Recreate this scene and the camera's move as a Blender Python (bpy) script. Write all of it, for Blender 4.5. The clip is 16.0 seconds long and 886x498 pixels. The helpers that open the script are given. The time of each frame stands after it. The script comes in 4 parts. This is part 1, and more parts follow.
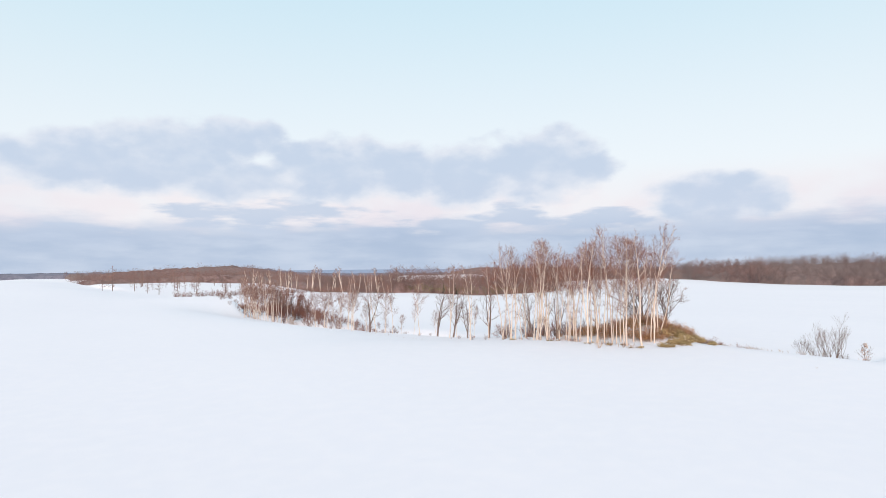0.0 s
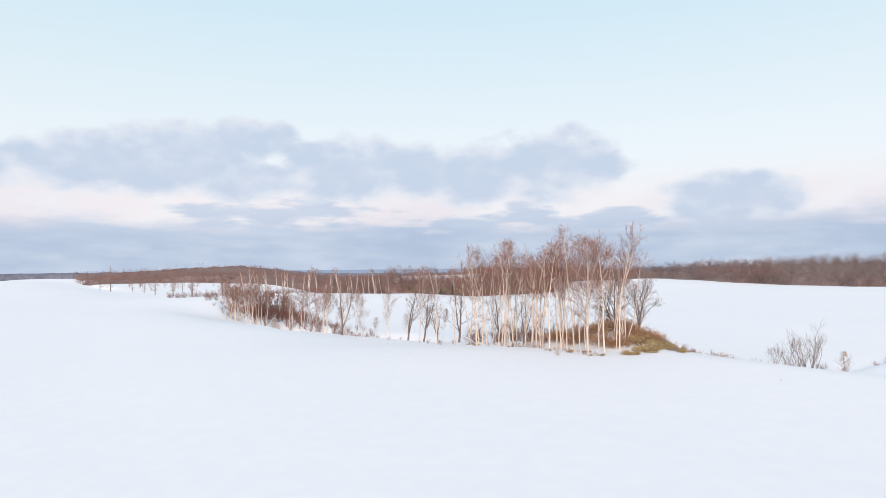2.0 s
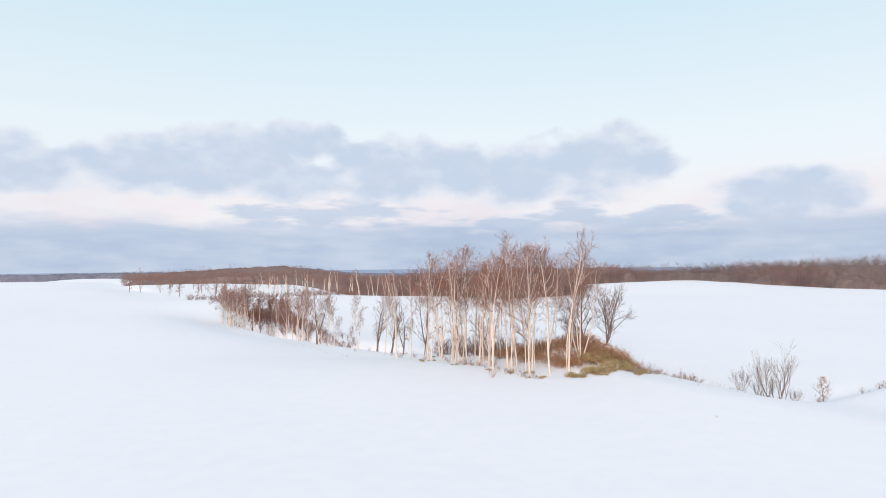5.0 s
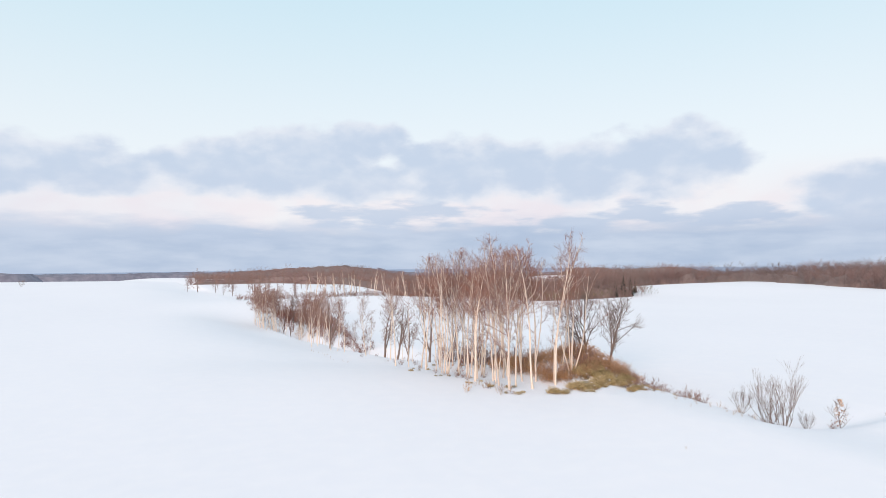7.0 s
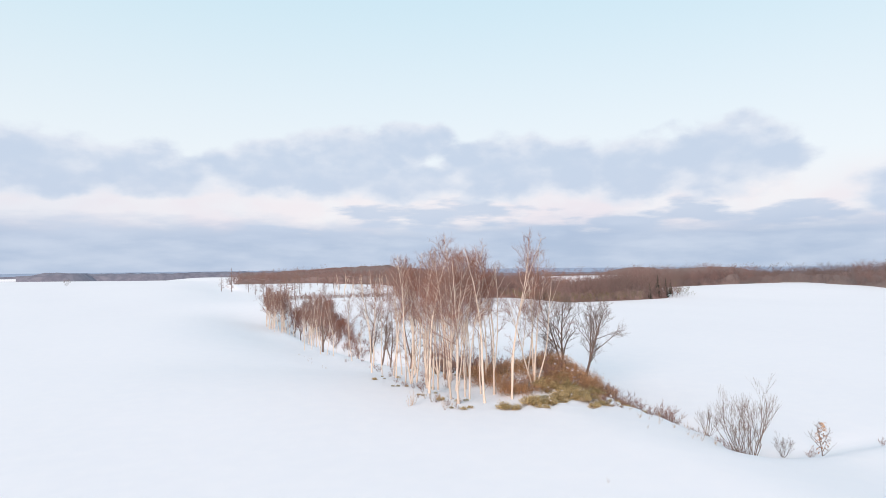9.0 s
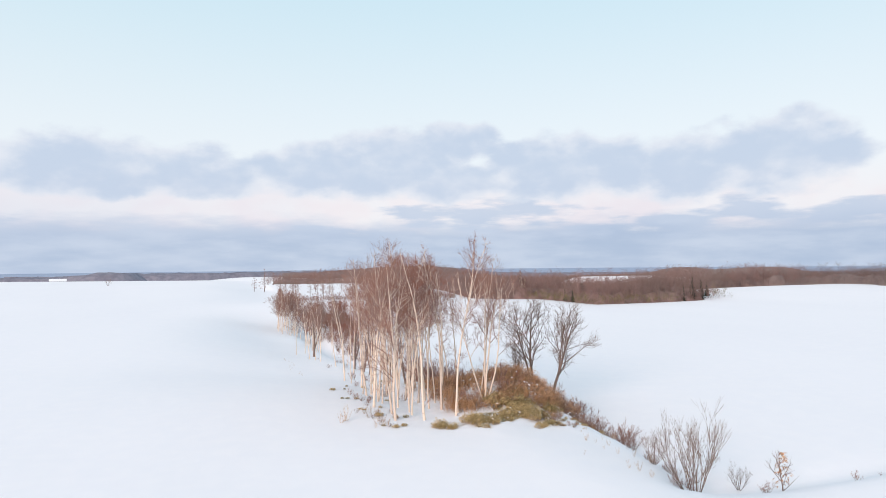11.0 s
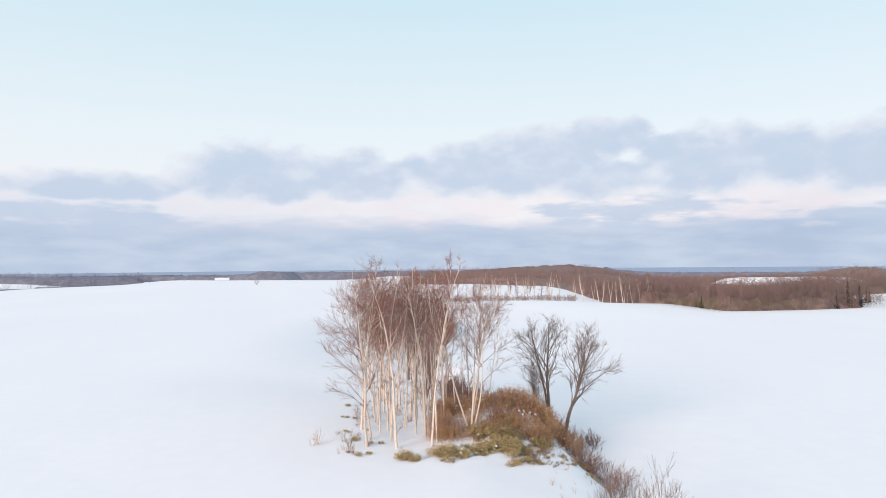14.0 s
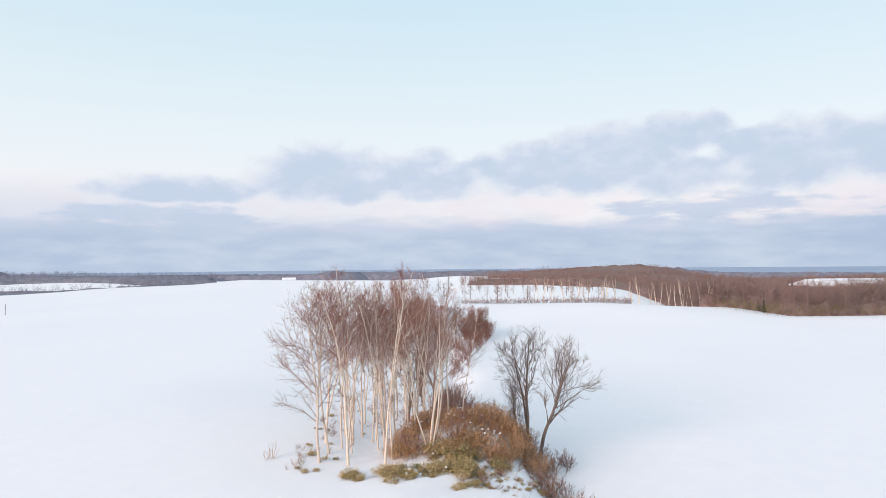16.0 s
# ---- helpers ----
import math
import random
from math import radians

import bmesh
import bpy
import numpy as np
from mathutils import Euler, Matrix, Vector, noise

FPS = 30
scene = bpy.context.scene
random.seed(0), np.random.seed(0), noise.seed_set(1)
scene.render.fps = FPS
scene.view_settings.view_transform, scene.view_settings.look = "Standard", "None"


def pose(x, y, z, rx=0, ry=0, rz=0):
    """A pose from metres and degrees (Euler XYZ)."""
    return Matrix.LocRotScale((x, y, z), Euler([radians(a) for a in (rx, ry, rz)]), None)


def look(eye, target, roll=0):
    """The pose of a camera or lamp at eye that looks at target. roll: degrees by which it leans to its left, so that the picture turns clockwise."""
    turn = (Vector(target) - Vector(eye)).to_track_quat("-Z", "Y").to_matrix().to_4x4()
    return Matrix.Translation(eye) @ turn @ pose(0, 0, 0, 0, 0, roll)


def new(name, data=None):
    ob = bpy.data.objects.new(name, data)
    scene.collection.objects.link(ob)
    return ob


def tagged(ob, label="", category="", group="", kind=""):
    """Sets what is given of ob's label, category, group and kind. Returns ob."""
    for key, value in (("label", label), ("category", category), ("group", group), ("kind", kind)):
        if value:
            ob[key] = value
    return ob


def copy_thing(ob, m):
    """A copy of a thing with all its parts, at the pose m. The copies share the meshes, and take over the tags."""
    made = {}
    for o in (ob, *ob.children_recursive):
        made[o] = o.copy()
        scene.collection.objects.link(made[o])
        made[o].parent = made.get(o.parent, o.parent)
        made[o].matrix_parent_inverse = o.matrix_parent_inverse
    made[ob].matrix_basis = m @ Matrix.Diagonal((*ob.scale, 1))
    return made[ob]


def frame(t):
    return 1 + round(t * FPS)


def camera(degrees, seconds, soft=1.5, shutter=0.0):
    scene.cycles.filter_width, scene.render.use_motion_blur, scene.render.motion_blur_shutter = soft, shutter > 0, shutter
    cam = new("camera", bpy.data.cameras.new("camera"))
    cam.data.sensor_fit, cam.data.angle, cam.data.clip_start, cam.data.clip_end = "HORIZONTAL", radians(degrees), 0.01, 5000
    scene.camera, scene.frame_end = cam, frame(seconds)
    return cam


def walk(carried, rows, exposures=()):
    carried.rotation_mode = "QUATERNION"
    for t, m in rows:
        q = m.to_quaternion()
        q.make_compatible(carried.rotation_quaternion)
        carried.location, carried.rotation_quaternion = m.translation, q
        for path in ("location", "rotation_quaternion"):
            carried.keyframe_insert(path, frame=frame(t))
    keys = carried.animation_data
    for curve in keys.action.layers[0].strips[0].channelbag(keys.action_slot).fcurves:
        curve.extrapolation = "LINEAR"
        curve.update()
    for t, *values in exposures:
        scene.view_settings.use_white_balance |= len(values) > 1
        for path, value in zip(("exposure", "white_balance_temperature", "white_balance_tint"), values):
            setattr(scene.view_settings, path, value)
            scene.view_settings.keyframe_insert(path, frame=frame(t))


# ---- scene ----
cam = camera(68.9, 16.0, soft=0.7)
PATH = [
    (0.0, (-50.45, -34.70, 7.20, 91.37, 0.53, -37.30)),
    (0.5, (-49.01, -34.81, 6.98, 91.37, 0.53, -36.96)),
    (1.0, (-47.52, -34.89, 6.98, 91.37, 0.53, -36.70)),
    (1.5, (-45.97, -34.98, 7.12, 91.37, 0.53, -36.48)),
    (2.0, (-44.37, -35.12, 7.31, 91.37, 0.53, -36.28)),
    (2.5, (-42.74, -35.31, 7.49, 91.37, 0.53, -36.06)),
    (3.0, (-41.08, -35.52, 7.66, 91.37, 0.53, -35.85)),
    (3.5, (-39.40, -35.73, 7.81, 91.37, 0.53, -35.50)),
    (4.0, (-37.71, -35.94, 7.91, 91.37, 0.53, -34.67)),
    (4.5, (-35.99, -36.14, 7.99, 91.37, 0.53, -33.54)),
    (5.0, (-34.25, -36.33, 8.08, 91.37, 0.53, -32.23)),
    (5.5, (-32.49, -36.51, 8.17, 91.37, 0.53, -30.81)),
    (6.0, (-30.73, -36.65, 8.26, 91.37, 0.53, -29.35)),
    (6.5, (-28.97, -36.75, 8.36, 91.37, 0.53, -27.90)),
    (7.0, (-27.21, -36.80, 8.45, 91.37, 0.53, -26.58)),
    (7.5, (-25.45, -36.77, 8.55, 91.37, 0.53, -25.55)),
    (8.0, (-23.64, -36.69, 8.62, 91.37, 0.53, -24.55)),
    (8.5, (-21.79, -36.60, 8.63, 91.37, 0.53, -23.54)),
    (9.0, (-19.91, -36.51, 8.62, 91.37, 0.53, -22.50)),
    (9.5, (-18.07, -36.40, 8.64, 91.37, 0.53, -21.54)),
    (10.0, (-16.30, -36.30, 8.71, 91.37, 0.53, -20.62)),
    (10.5, (-14.57, -36.20, 8.82, 91.37, 0.53, -19.65)),
    (11.0, (-12.88, -36.12, 8.96, 91.37, 0.53, -18.50)),
    (11.5, (-11.20, -36.09, 9.13, 91.37, 0.53, -17.05)),
    (12.0, (-9.52, -36.09, 9.32, 91.37, 0.53, -15.26)),
    (12.5, (-7.83, -36.11, 9.53, 91.37, 0.53, -13.23)),
    (13.0, (-6.12, -36.11, 9.74, 91.37, 0.53, -10.91)),
    (13.5, (-4.45, -36.08, 9.91, 91.37, 0.53, -8.28)),
    (14.0, (-2.80, -35.98, 10.06, 91.37, 0.53, -5.54)),
    (14.5, (-1.17, -35.79, 10.21, 91.37, 0.53, -3.14)),
    (15.0, (0.46, -35.54, 10.40, 91.37, 0.53, -1.54)),
    (15.5, (2.05, -35.24, 10.56, 91.37, 0.53, -0.46)),
    (16.0, (3.60, -34.91, 10.69, 91.37, 0.53, 0.60)),
]
walk(cam, [(t, pose(*p)) for t, p in PATH])

# ---- sky, sun, exposure ----
SUN_AZ, SUN_EL = 228.0, 17.0      # degrees clockwise from +y, and above the horizon


def nm(nt, op, a, b=None, c=None, clamp=False):
    n = nt.nodes.new("ShaderNodeMath")
    n.operation, n.use_clamp = op, clamp
    for i, v in enumerate((a, b, c)):
        if v is None:
            continue
        if isinstance(v, (int, float)):
            n.inputs[i].default_value = v
        else:
            nt.links.new(v, n.inputs[i])
    return n.outputs[0]


def mix_rgb(nt, fac, a, b, mode="MIX"):
    n = nt.nodes.new("ShaderNodeMix")
    n.data_type, n.blend_type = "RGBA", mode
    for k, v in ((0, fac), (6, a), (7, b)):
        if isinstance(v, (int, float)):
            n.inputs[k].default_value = v
        elif isinstance(v, tuple):
            n.inputs[k].default_value = (*v, 1)
        else:
            nt.links.new(v, n.inputs[k])
    return n.outputs[2]


def smooth(nt, v, lo, hi, a=0.0, b=1.0):
    n = nt.nodes.new("ShaderNodeMapRange")
    n.interpolation_type = "SMOOTHSTEP"
    nt.links.new(v, n.inputs[0])
    for i, k in enumerate((lo, hi, a, b)):
        n.inputs[i + 1].default_value = k
    return n.outputs[0]


# cloud masses: azimuth and elevation of the centre, half width, height above and depth below it, in degrees
CLOUDS = ((-23.0, 6.1, 6.5, 1.5, 0.8), (-10.5, 7.0, 6.5, 3.3, 1.5), (-2.0, 7.1, 5.5, 2.7, 1.5), (8.0, 7.7, 6.0, 2.8, 1.8), (14.5, 8.7, 6.0, 3.3, 2.8),
          (20.0, 10.6, 4.2, 1.8, 1.6), (19.0, 7.2, 5.5, 1.6, 1.6), (28.0, 8.2, 6.0, 3.0, 2.6), (33.5, 8.1, 4.0, 2.6, 2.2), (39.5, 7.9, 5.0, 2.7, 2.7),
          (45.8, 8.5, 5.5, 3.1, 3.0), (50.0, 8.2, 2.8, 1.8, 1.4), (60.3, 5.3, 5.2, 2.1, 2.3),
          (84.0, 6.5, 9.0, 3.0, 2.2), (-48.0, 5.6, 12.0, 2.2, 1.8))
# the thinner clouds under them
LOW_CLOUDS = ((22.5, 4.5, 8.5, 1.1, 1.5), (36.0, 3.2, 6.0, 0.9, 1.2), (44.0, 4.4, 4.0, 1.0, 1.2), (51.0, 3.8, 4.0, 0.9, 1.2), (9.0, 2.6, 5.0, 0.8, 1.0), (-24.0, 4.0, 9.0, 1.2, 1.8))


def make_world():
    w = bpy.data.worlds.new("sky")
    scene.world = w
    w.use_nodes = True
    nt = w.node_tree
    nt.nodes.clear()
    out, bg = nt.nodes.new("ShaderNodeOutputWorld"), nt.nodes.new("ShaderNodeBackground")
    nt.links.new(bg.outputs[0], out.inputs[0])
    sky = nt.nodes.new("ShaderNodeTexSky")
    sky.sky_type, sky.sun_disc = "NISHITA", False
    sky.sun_elevation, sky.sun_rotation = radians(SUN_EL), radians(SUN_AZ)
    sky.air_density, sky.dust_density, sky.ozone_density = 1.0, 0.6, 1.2
    tc = nt.nodes.new("ShaderNodeTexCoord")
    sep = nt.nodes.new("ShaderNodeSeparateXYZ")
    nt.links.new(tc.outputs["Generated"], sep.inputs[0])
    x, y, z = sep.outputs
    az = nm(nt, "MULTIPLY", nm(nt, "ARCTAN2", x, y), 57.2958)
    el = nm(nt, "MULTIPLY", nm(nt, "ARCSINE", z), 57.2958)
    com = nt.nodes.new("ShaderNodeCombineXYZ")
    nt.links.new(nm(nt, "MULTIPLY", az, 0.10), com.inputs[0])
    nt.links.new(nm(nt, "MULTIPLY", el, 0.17), com.inputs[1])

    def fractal(scale, detail, w_off):
        n = nt.nodes.new("ShaderNodeTexNoise")
        n.noise_dimensions = "4D"
        n.inputs["W"].default_value = w_off
        nt.links.new(com.outputs[0], n.inputs["Vector"])
        n.inputs["Scale"].default_value, n.inputs["Detail"].default_value = scale, detail
        n.inputs["Roughness"].default_value = 0.5
        return n.outputs[0]
    n1, n2, n3 = fractal(3.0, 6.0, 1.3), fractal(0.7, 2, 7.1), fractal(2.6, 3.5, 3.3)

    def masses(blobs):
        mass = None
        for a0, e0, wa, up, down in blobs:
            da = nm(nt, "DIVIDE", nm(nt, "SUBTRACT", az, a0), wa)
            de = nm(nt, "SUBTRACT", el, e0)
            dv = nm(nt, "DIVIDE", nm(nt, "MAXIMUM", de, 0.0), up)
            dn = nm(nt, "DIVIDE", nm(nt, "MINIMUM", de, 0.0), down)
            d = nm(nt, "ADD", nm(nt, "MULTIPLY", da, da), nm(nt, "ADD", nm(nt, "MULTIPLY", dv, dv), nm(nt, "MULTIPLY", dn, dn)))
            one = nm(nt, "SUBTRACT", 1.0, d)
            mass = one if mass is None else nm(nt, "SMOOTH_MAX", mass, one, 0.35)
        return mass
    # the soft masses, then their ragged edge
    ragged = nm(nt, "MULTIPLY", nm(nt, "SUBTRACT", n1, 0.5), 2.6)
    dens = nm(nt, "ADD", nm(nt, "ADD", masses(CLOUDS), 0.38), ragged)
    cover = smooth(nt, dens, -0.08, 0.62)
    flat = nt.nodes.new("ShaderNodeCombineXYZ")
    nt.links.new(nm(nt, "MULTIPLY", az, 0.10), flat.inputs[0])
    nt.links.new(nm(nt, "MULTIPLY", el, 0.42), flat.inputs[1])
    n4 = nt.nodes.new("ShaderNodeTexNoise")
    nt.links.new(flat.outputs[0], n4.inputs["Vector"])
    n4.inputs["Scale"].default_value, n4.inputs["Detail"].default_value = 2.2, 5.0
    streak = nm(nt, "SUBTRACT", n4.outputs[0], 0.5)
    under = smooth(nt, nm(nt, "ADD", masses(LOW_CLOUDS), nm(nt, "MULTIPLY", streak, 5.0)), -0.25, 0.9)
    # the bank that lies along the horizon
    over = nm(nt, "SUBTRACT", el, nm(nt, "MULTIPLY", streak, 3.0))
    low = smooth(nt, over, 2.5, 4.7, 1.0, 0.0)
    pink = nm(nt, "MULTIPLY", smooth(nt, el, 1.5, 3.5), smooth(nt, el, 5.0, 9.0, 1.0, 0.0))
    # the clear part: the sky, veiled by thin high haze
    clear = mix_rgb(nt, 1.0, sky.outputs[0], (SKY_GAIN,) * 3, "MULTIPLY")
    veil = mix_rgb(nt, smooth(nt, el, 4.0, 30.0), (0.88, 0.92, 0.96), (0.60, 0.82, 0.93))
    veil = mix_rgb(nt, smooth(nt, el, 28.0, 60.0), veil, (0.88, 0.93, 1.0))
    col = mix_rgb(nt, smooth(nt, el, 0.0, 60.0, 0.92, 0.85), clear, veil)
    col = mix_rgb(nt, nm(nt, "MULTIPLY", pink, smooth(nt, n3, 0.3, 0.65, 0.55, 1.0)), col, mix_rgb(nt, smooth(nt, n2, 0.35, 0.7), (0.81, 0.77, 0.83), (0.87, 0.83, 0.86)))
    # the west is hazier
    col = mix_rgb(nt, nm(nt, "MULTIPLY", smooth(nt, az, -38.0, 9.0, 0.80, 0.0), smooth(nt, el, 4.0, 7.5, 1.0, 0.0)), col, (0.66, 0.71, 0.82))
    shade = nm(nt, "ADD", nm(nt, "MULTIPLY", n3, 0.9), nm(nt, "MULTIPLY", smooth(nt, dens, 0.2, 1.3, 0.30, 0.0), 1.0))
    tone = mix_rgb(nt, smooth(nt, shade, 0.40, 0.85), (0.53, 0.625, 0.775), (0.73, 0.775, 0.86))
    col = mix_rgb(nt, nm(nt, "MULTIPLY", under, 0.85), col, mix_rgb(nt, n3, (0.46, 0.56, 0.73), (0.60, 0.68, 0.80)))
    col = mix_rgb(nt, nm(nt, "MULTIPLY", cover, 0.90), col, tone)
    col = mix_rgb(nt, nm(nt, "MULTIPLY", low, 0.92), col, mix_rgb(nt, smooth(nt, nm(nt, "ADD", nm(nt, "MULTIPLY", n2, 0.6), nm(nt, "MULTIPLY", n4.outputs[0], 0.6)), 0.4, 0.8), (0.40, 0.50, 0.67), (0.55, 0.63, 0.77)))
    nt.links.new(col, bg.inputs[0])
    bg.inputs[1].default_value = 1.0


SKY_GAIN = 0.10
make_world()
sun = new("sun", bpy.data.lights.new("sun", "SUN"))
sun.data.energy, sun.data.angle, sun.data.color = 2.9, radians(24.0), (1.0, 0.71, 0.57)
sun.matrix_world = look((0, 0, 0), (-math.sin(radians(SUN_AZ)) * math.cos(radians(SUN_EL)), -math.cos(radians(SUN_AZ)) * math.cos(radians(SUN_EL)), -math.sin(radians(SUN_EL))))
scene.view_settings.exposure = 0.06


# ---- materials ----
def material(name, build, rough=0.9, spec=0.3):
    """A principled material whose colour and bump come from build(nt, coords) -> (colour, height, strength)."""
    m = bpy.data.materials.new(name)
    m.use_nodes = True
    nt = m.node_tree
    p = nt.nodes["Principled BSDF"]
    p.inputs["Roughness"].default_value = rough
    p.inputs["Specular IOR Level"].default_value = spec
    tc = nt.nodes.new("ShaderNodeTexCoord")
    colour, height, strength, dist = build(nt, tc.outputs["Object"])
    if isinstance(colour, tuple):
        p.inputs["Base Color"].default_value = (*colour, 1)
    else:
        nt.links.new(colour, p.inputs["Base Color"])
    if height is not None:
        b = nt.nodes.new("ShaderNodeBump")
        b.inputs["Strength"].default_value, b.inputs["Distance"].default_value = strength, dist
        nt.links.new(height, b.inputs["Height"])
        nt.links.new(b.outputs[0], p.inputs["Normal"])
    return m


def noise_of(nt, vec, scale, detail=4.0, stretch=None):
    if stretch:
        mp = nt.nodes.new("ShaderNodeMapping")
        mp.inputs["Scale"].default_value = stretch
        nt.links.new(vec, mp.inputs[0])
        vec = mp.outputs[0]
    n = nt.nodes.new("ShaderNodeTexNoise")
    n.inputs["Scale"].default_value, n.inputs["Detail"].default_value = scale, detail
    nt.links.new(vec, n.inputs["Vector"])
    return n.outputs[0]


def random_of(nt):
    return nt.nodes.new("ShaderNodeObjectInfo").outputs["Random"]


def island_of(nt):
    return nt.nodes.new("ShaderNodeNewGeometry").outputs["Random Per Island"]


TRACK = (-0.045, -16.0)          # an old wheel track: y = a x + b


def snow_look(nt, v):
    drift = noise_of(nt, v, 0.035, 5, (1.0, 0.35, 1.0))
    fine = noise_of(nt, v, 0.9, 6)
    c = mix_rgb(nt, drift, (0.775, 0.80, 0.855), (0.85, 0.868, 0.91))
    c = mix_rgb(nt, smooth(nt, fine, 0.35, 0.75, 0.0, 0.35), c, (0.86, 0.87, 0.90))
    h = nm(nt, "ADD", nm(nt, "MULTIPLY", drift, 2.0), nm(nt, "MULTIPLY", fine, 0.12))
    sep = nt.nodes.new("ShaderNodeSeparateXYZ")
    nt.links.new(v, sep.inputs[0])
    off = nm(nt, "SUBTRACT", sep.outputs[1], nm(nt, "MULTIPLY_ADD", sep.outputs[0], TRACK[0], TRACK[1]))
    off = nm(nt, "ADD", off, nm(nt, "MULTIPLY", noise_of(nt, v, 0.3, 2), 0.5))
    groove = smooth(nt, nm(nt, "ABSOLUTE", off), 0.0, 0.45, -0.07, 0.0)
    groove = nm(nt, "MULTIPLY", groove, smooth(nt, sep.outputs[0], -38.0, -33.0, 1.0, 0.0))
    h = nm(nt, "ADD", h, nm(nt, "MULTIPLY", groove, smooth(nt, noise_of(nt, v, 0.5, 3), 0.3, 0.6)))
    return c, h, 0.35, 0.5


def birch_look(nt, v):
    rings = noise_of(nt, v, 2.4, 5, (1.5, 1.5, 9.0))
    patch = noise_of(nt, v, 1.1, 3)
    c = mix_rgb(nt, patch, (0.65, 0.55, 0.465), (0.83, 0.735, 0.635))
    c = mix_rgb(nt, smooth(nt, rings, 0.60, 0.72, 0.0, 0.75), c, (0.16, 0.13, 0.12))
    c = mix_rgb(nt, smooth(nt, random_of(nt), 0.2, 1.0, 0.0, 0.45), c, (0.40, 0.33, 0.29))
    return c, rings, 0.5, 0.02


def twig_look(nt, v):
    c = mix_rgb(nt, random_of(nt), (0.22, 0.112, 0.086), (0.31, 0.178, 0.142))
    c = mix_rgb(nt, smooth(nt, noise_of(nt, v, 0.8, 2), 0.35, 0.7), c, (0.26, 0.195, 0.178))
    return c, None, 0, 0


def dark_bark_look(nt, v):
    n = noise_of(nt, v, 3.0, 5, (2.0, 2.0, 0.5))
    c = mix_rgb(nt, n, (0.115, 0.083, 0.073), (0.27, 0.21, 0.18))
    return c, n, 0.6, 0.03


def wood_far_look(nt, v):
    c = mix_rgb(nt, island_of(nt), (0.21, 0.133, 0.124), (0.29, 0.20, 0.186))
    c = mix_rgb(nt, smooth(nt, noise_of(nt, v, 0.03, 4), 0.4, 0.65), c, mix_rgb(nt, island_of(nt), (0.17, 0.125, 0.115), (0.24, 0.185, 0.17)))
    return c, None, 0, 0


def ridge_wood_look(nt, v):
    c = mix_rgb(nt, island_of(nt), (0.115, 0.088, 0.088), (0.20, 0.16, 0.155))
    c = mix_rgb(nt, smooth(nt, noise_of(nt, v, 0.02, 4), 0.45, 0.65), c, (0.22, 0.185, 0.18))
    return c, None, 0, 0


def conifer_look(nt, v):
    return mix_rgb(nt, island_of(nt), (0.025, 0.035, 0.030), (0.055, 0.065, 0.050)), None, 0, 0


def scrub_look(nt, v):
    return mix_rgb(nt, island_of(nt), (0.07, 0.075, 0.035), (0.26, 0.215, 0.10)), None, 0, 0


def sasa_look(nt, v):
    c = mix_rgb(nt, island_of(nt), (0.12, 0.095, 0.035), (0.82, 0.62, 0.32))
    return mix_rgb(nt, smooth(nt, random_of(nt), 0.45, 0.8, 0.0, 0.6), c, mix_rgb(nt, island_of(nt), (0.05, 0.06, 0.02), (0.27, 0.25, 0.10))), None, 0, 0


def dead_look(nt, v):
    c = mix_rgb(nt, island_of(nt), (0.17, 0.07, 0.03), (0.82, 0.48, 0.25))
    return mix_rgb(nt, nm(nt, "MULTIPLY", random_of(nt), 0.55), c, mix_rgb(nt, island_of(nt), (0.13, 0.07, 0.04), (0.50, 0.31, 0.18))), None, 0, 0


def straw_look(nt, v):
    return mix_rgb(nt, island_of(nt), (0.30, 0.21, 0.15), (0.52, 0.42, 0.33)), None, 0, 0


def sea_look(nt, v):
    n = noise_of(nt, v, 0.004, 3, (1, 4, 1))
    return mix_rgb(nt, n, (0.29, 0.36, 0.49), (0.35, 0.42, 0.55)), None, 0, 0


SNOW = material("snow", snow_look, 0.85, 0.25)
BIRCH = material("birch_bark", birch_look, 0.8)
TWIG = material("twigs", twig_look, 0.9, 0.2)
DARK = material("dark_bark", dark_bark_look, 0.95)
FAR_WOOD = material("far_wood", wood_far_look, 1.0, 0.1)
RIDGE_WOOD = material("ridge_wood", ridge_wood_look, 1.0, 0.1)
CONIFER = material("conifer", conifer_look, 0.9)
SASA = material("bamboo_grass", sasa_look, 0.6)
SCRUB = material("rim_scrub", scrub_look, 0.8)
DEAD = material("dead_leaves", dead_look, 0.8)
STRAW = material("straw", straw_look, 0.85)
PALE_WALL = material("pale_wall", lambda nt, v: (mix_rgb(nt, noise_of(nt, v, 0.8, 4), (0.52, 0.52, 0.55), (0.66, 0.66, 0.68)), None, 0, 0), 0.7)
def canopy_look(nt, v):
    a, b = noise_of(nt, v, 0.32, 6), noise_of(nt, v, 0.010, 4)
    c = mix_rgb(nt, smooth(nt, a, 0.3, 0.7), (0.155, 0.103, 0.096), (0.31, 0.215, 0.198))
    return mix_rgb(nt, smooth(nt, b, 0.4, 0.62), c, (0.22, 0.18, 0.17)), None, 0, 0


def red_twig_look(nt, v):
    c = mix_rgb(nt, random_of(nt), (0.22, 0.092, 0.070), (0.30, 0.148, 0.117))
    return mix_rgb(nt, smooth(nt, noise_of(nt, v, 0.9, 2), 0.35, 0.7), c, (0.25, 0.135, 0.108)), None, 0, 0


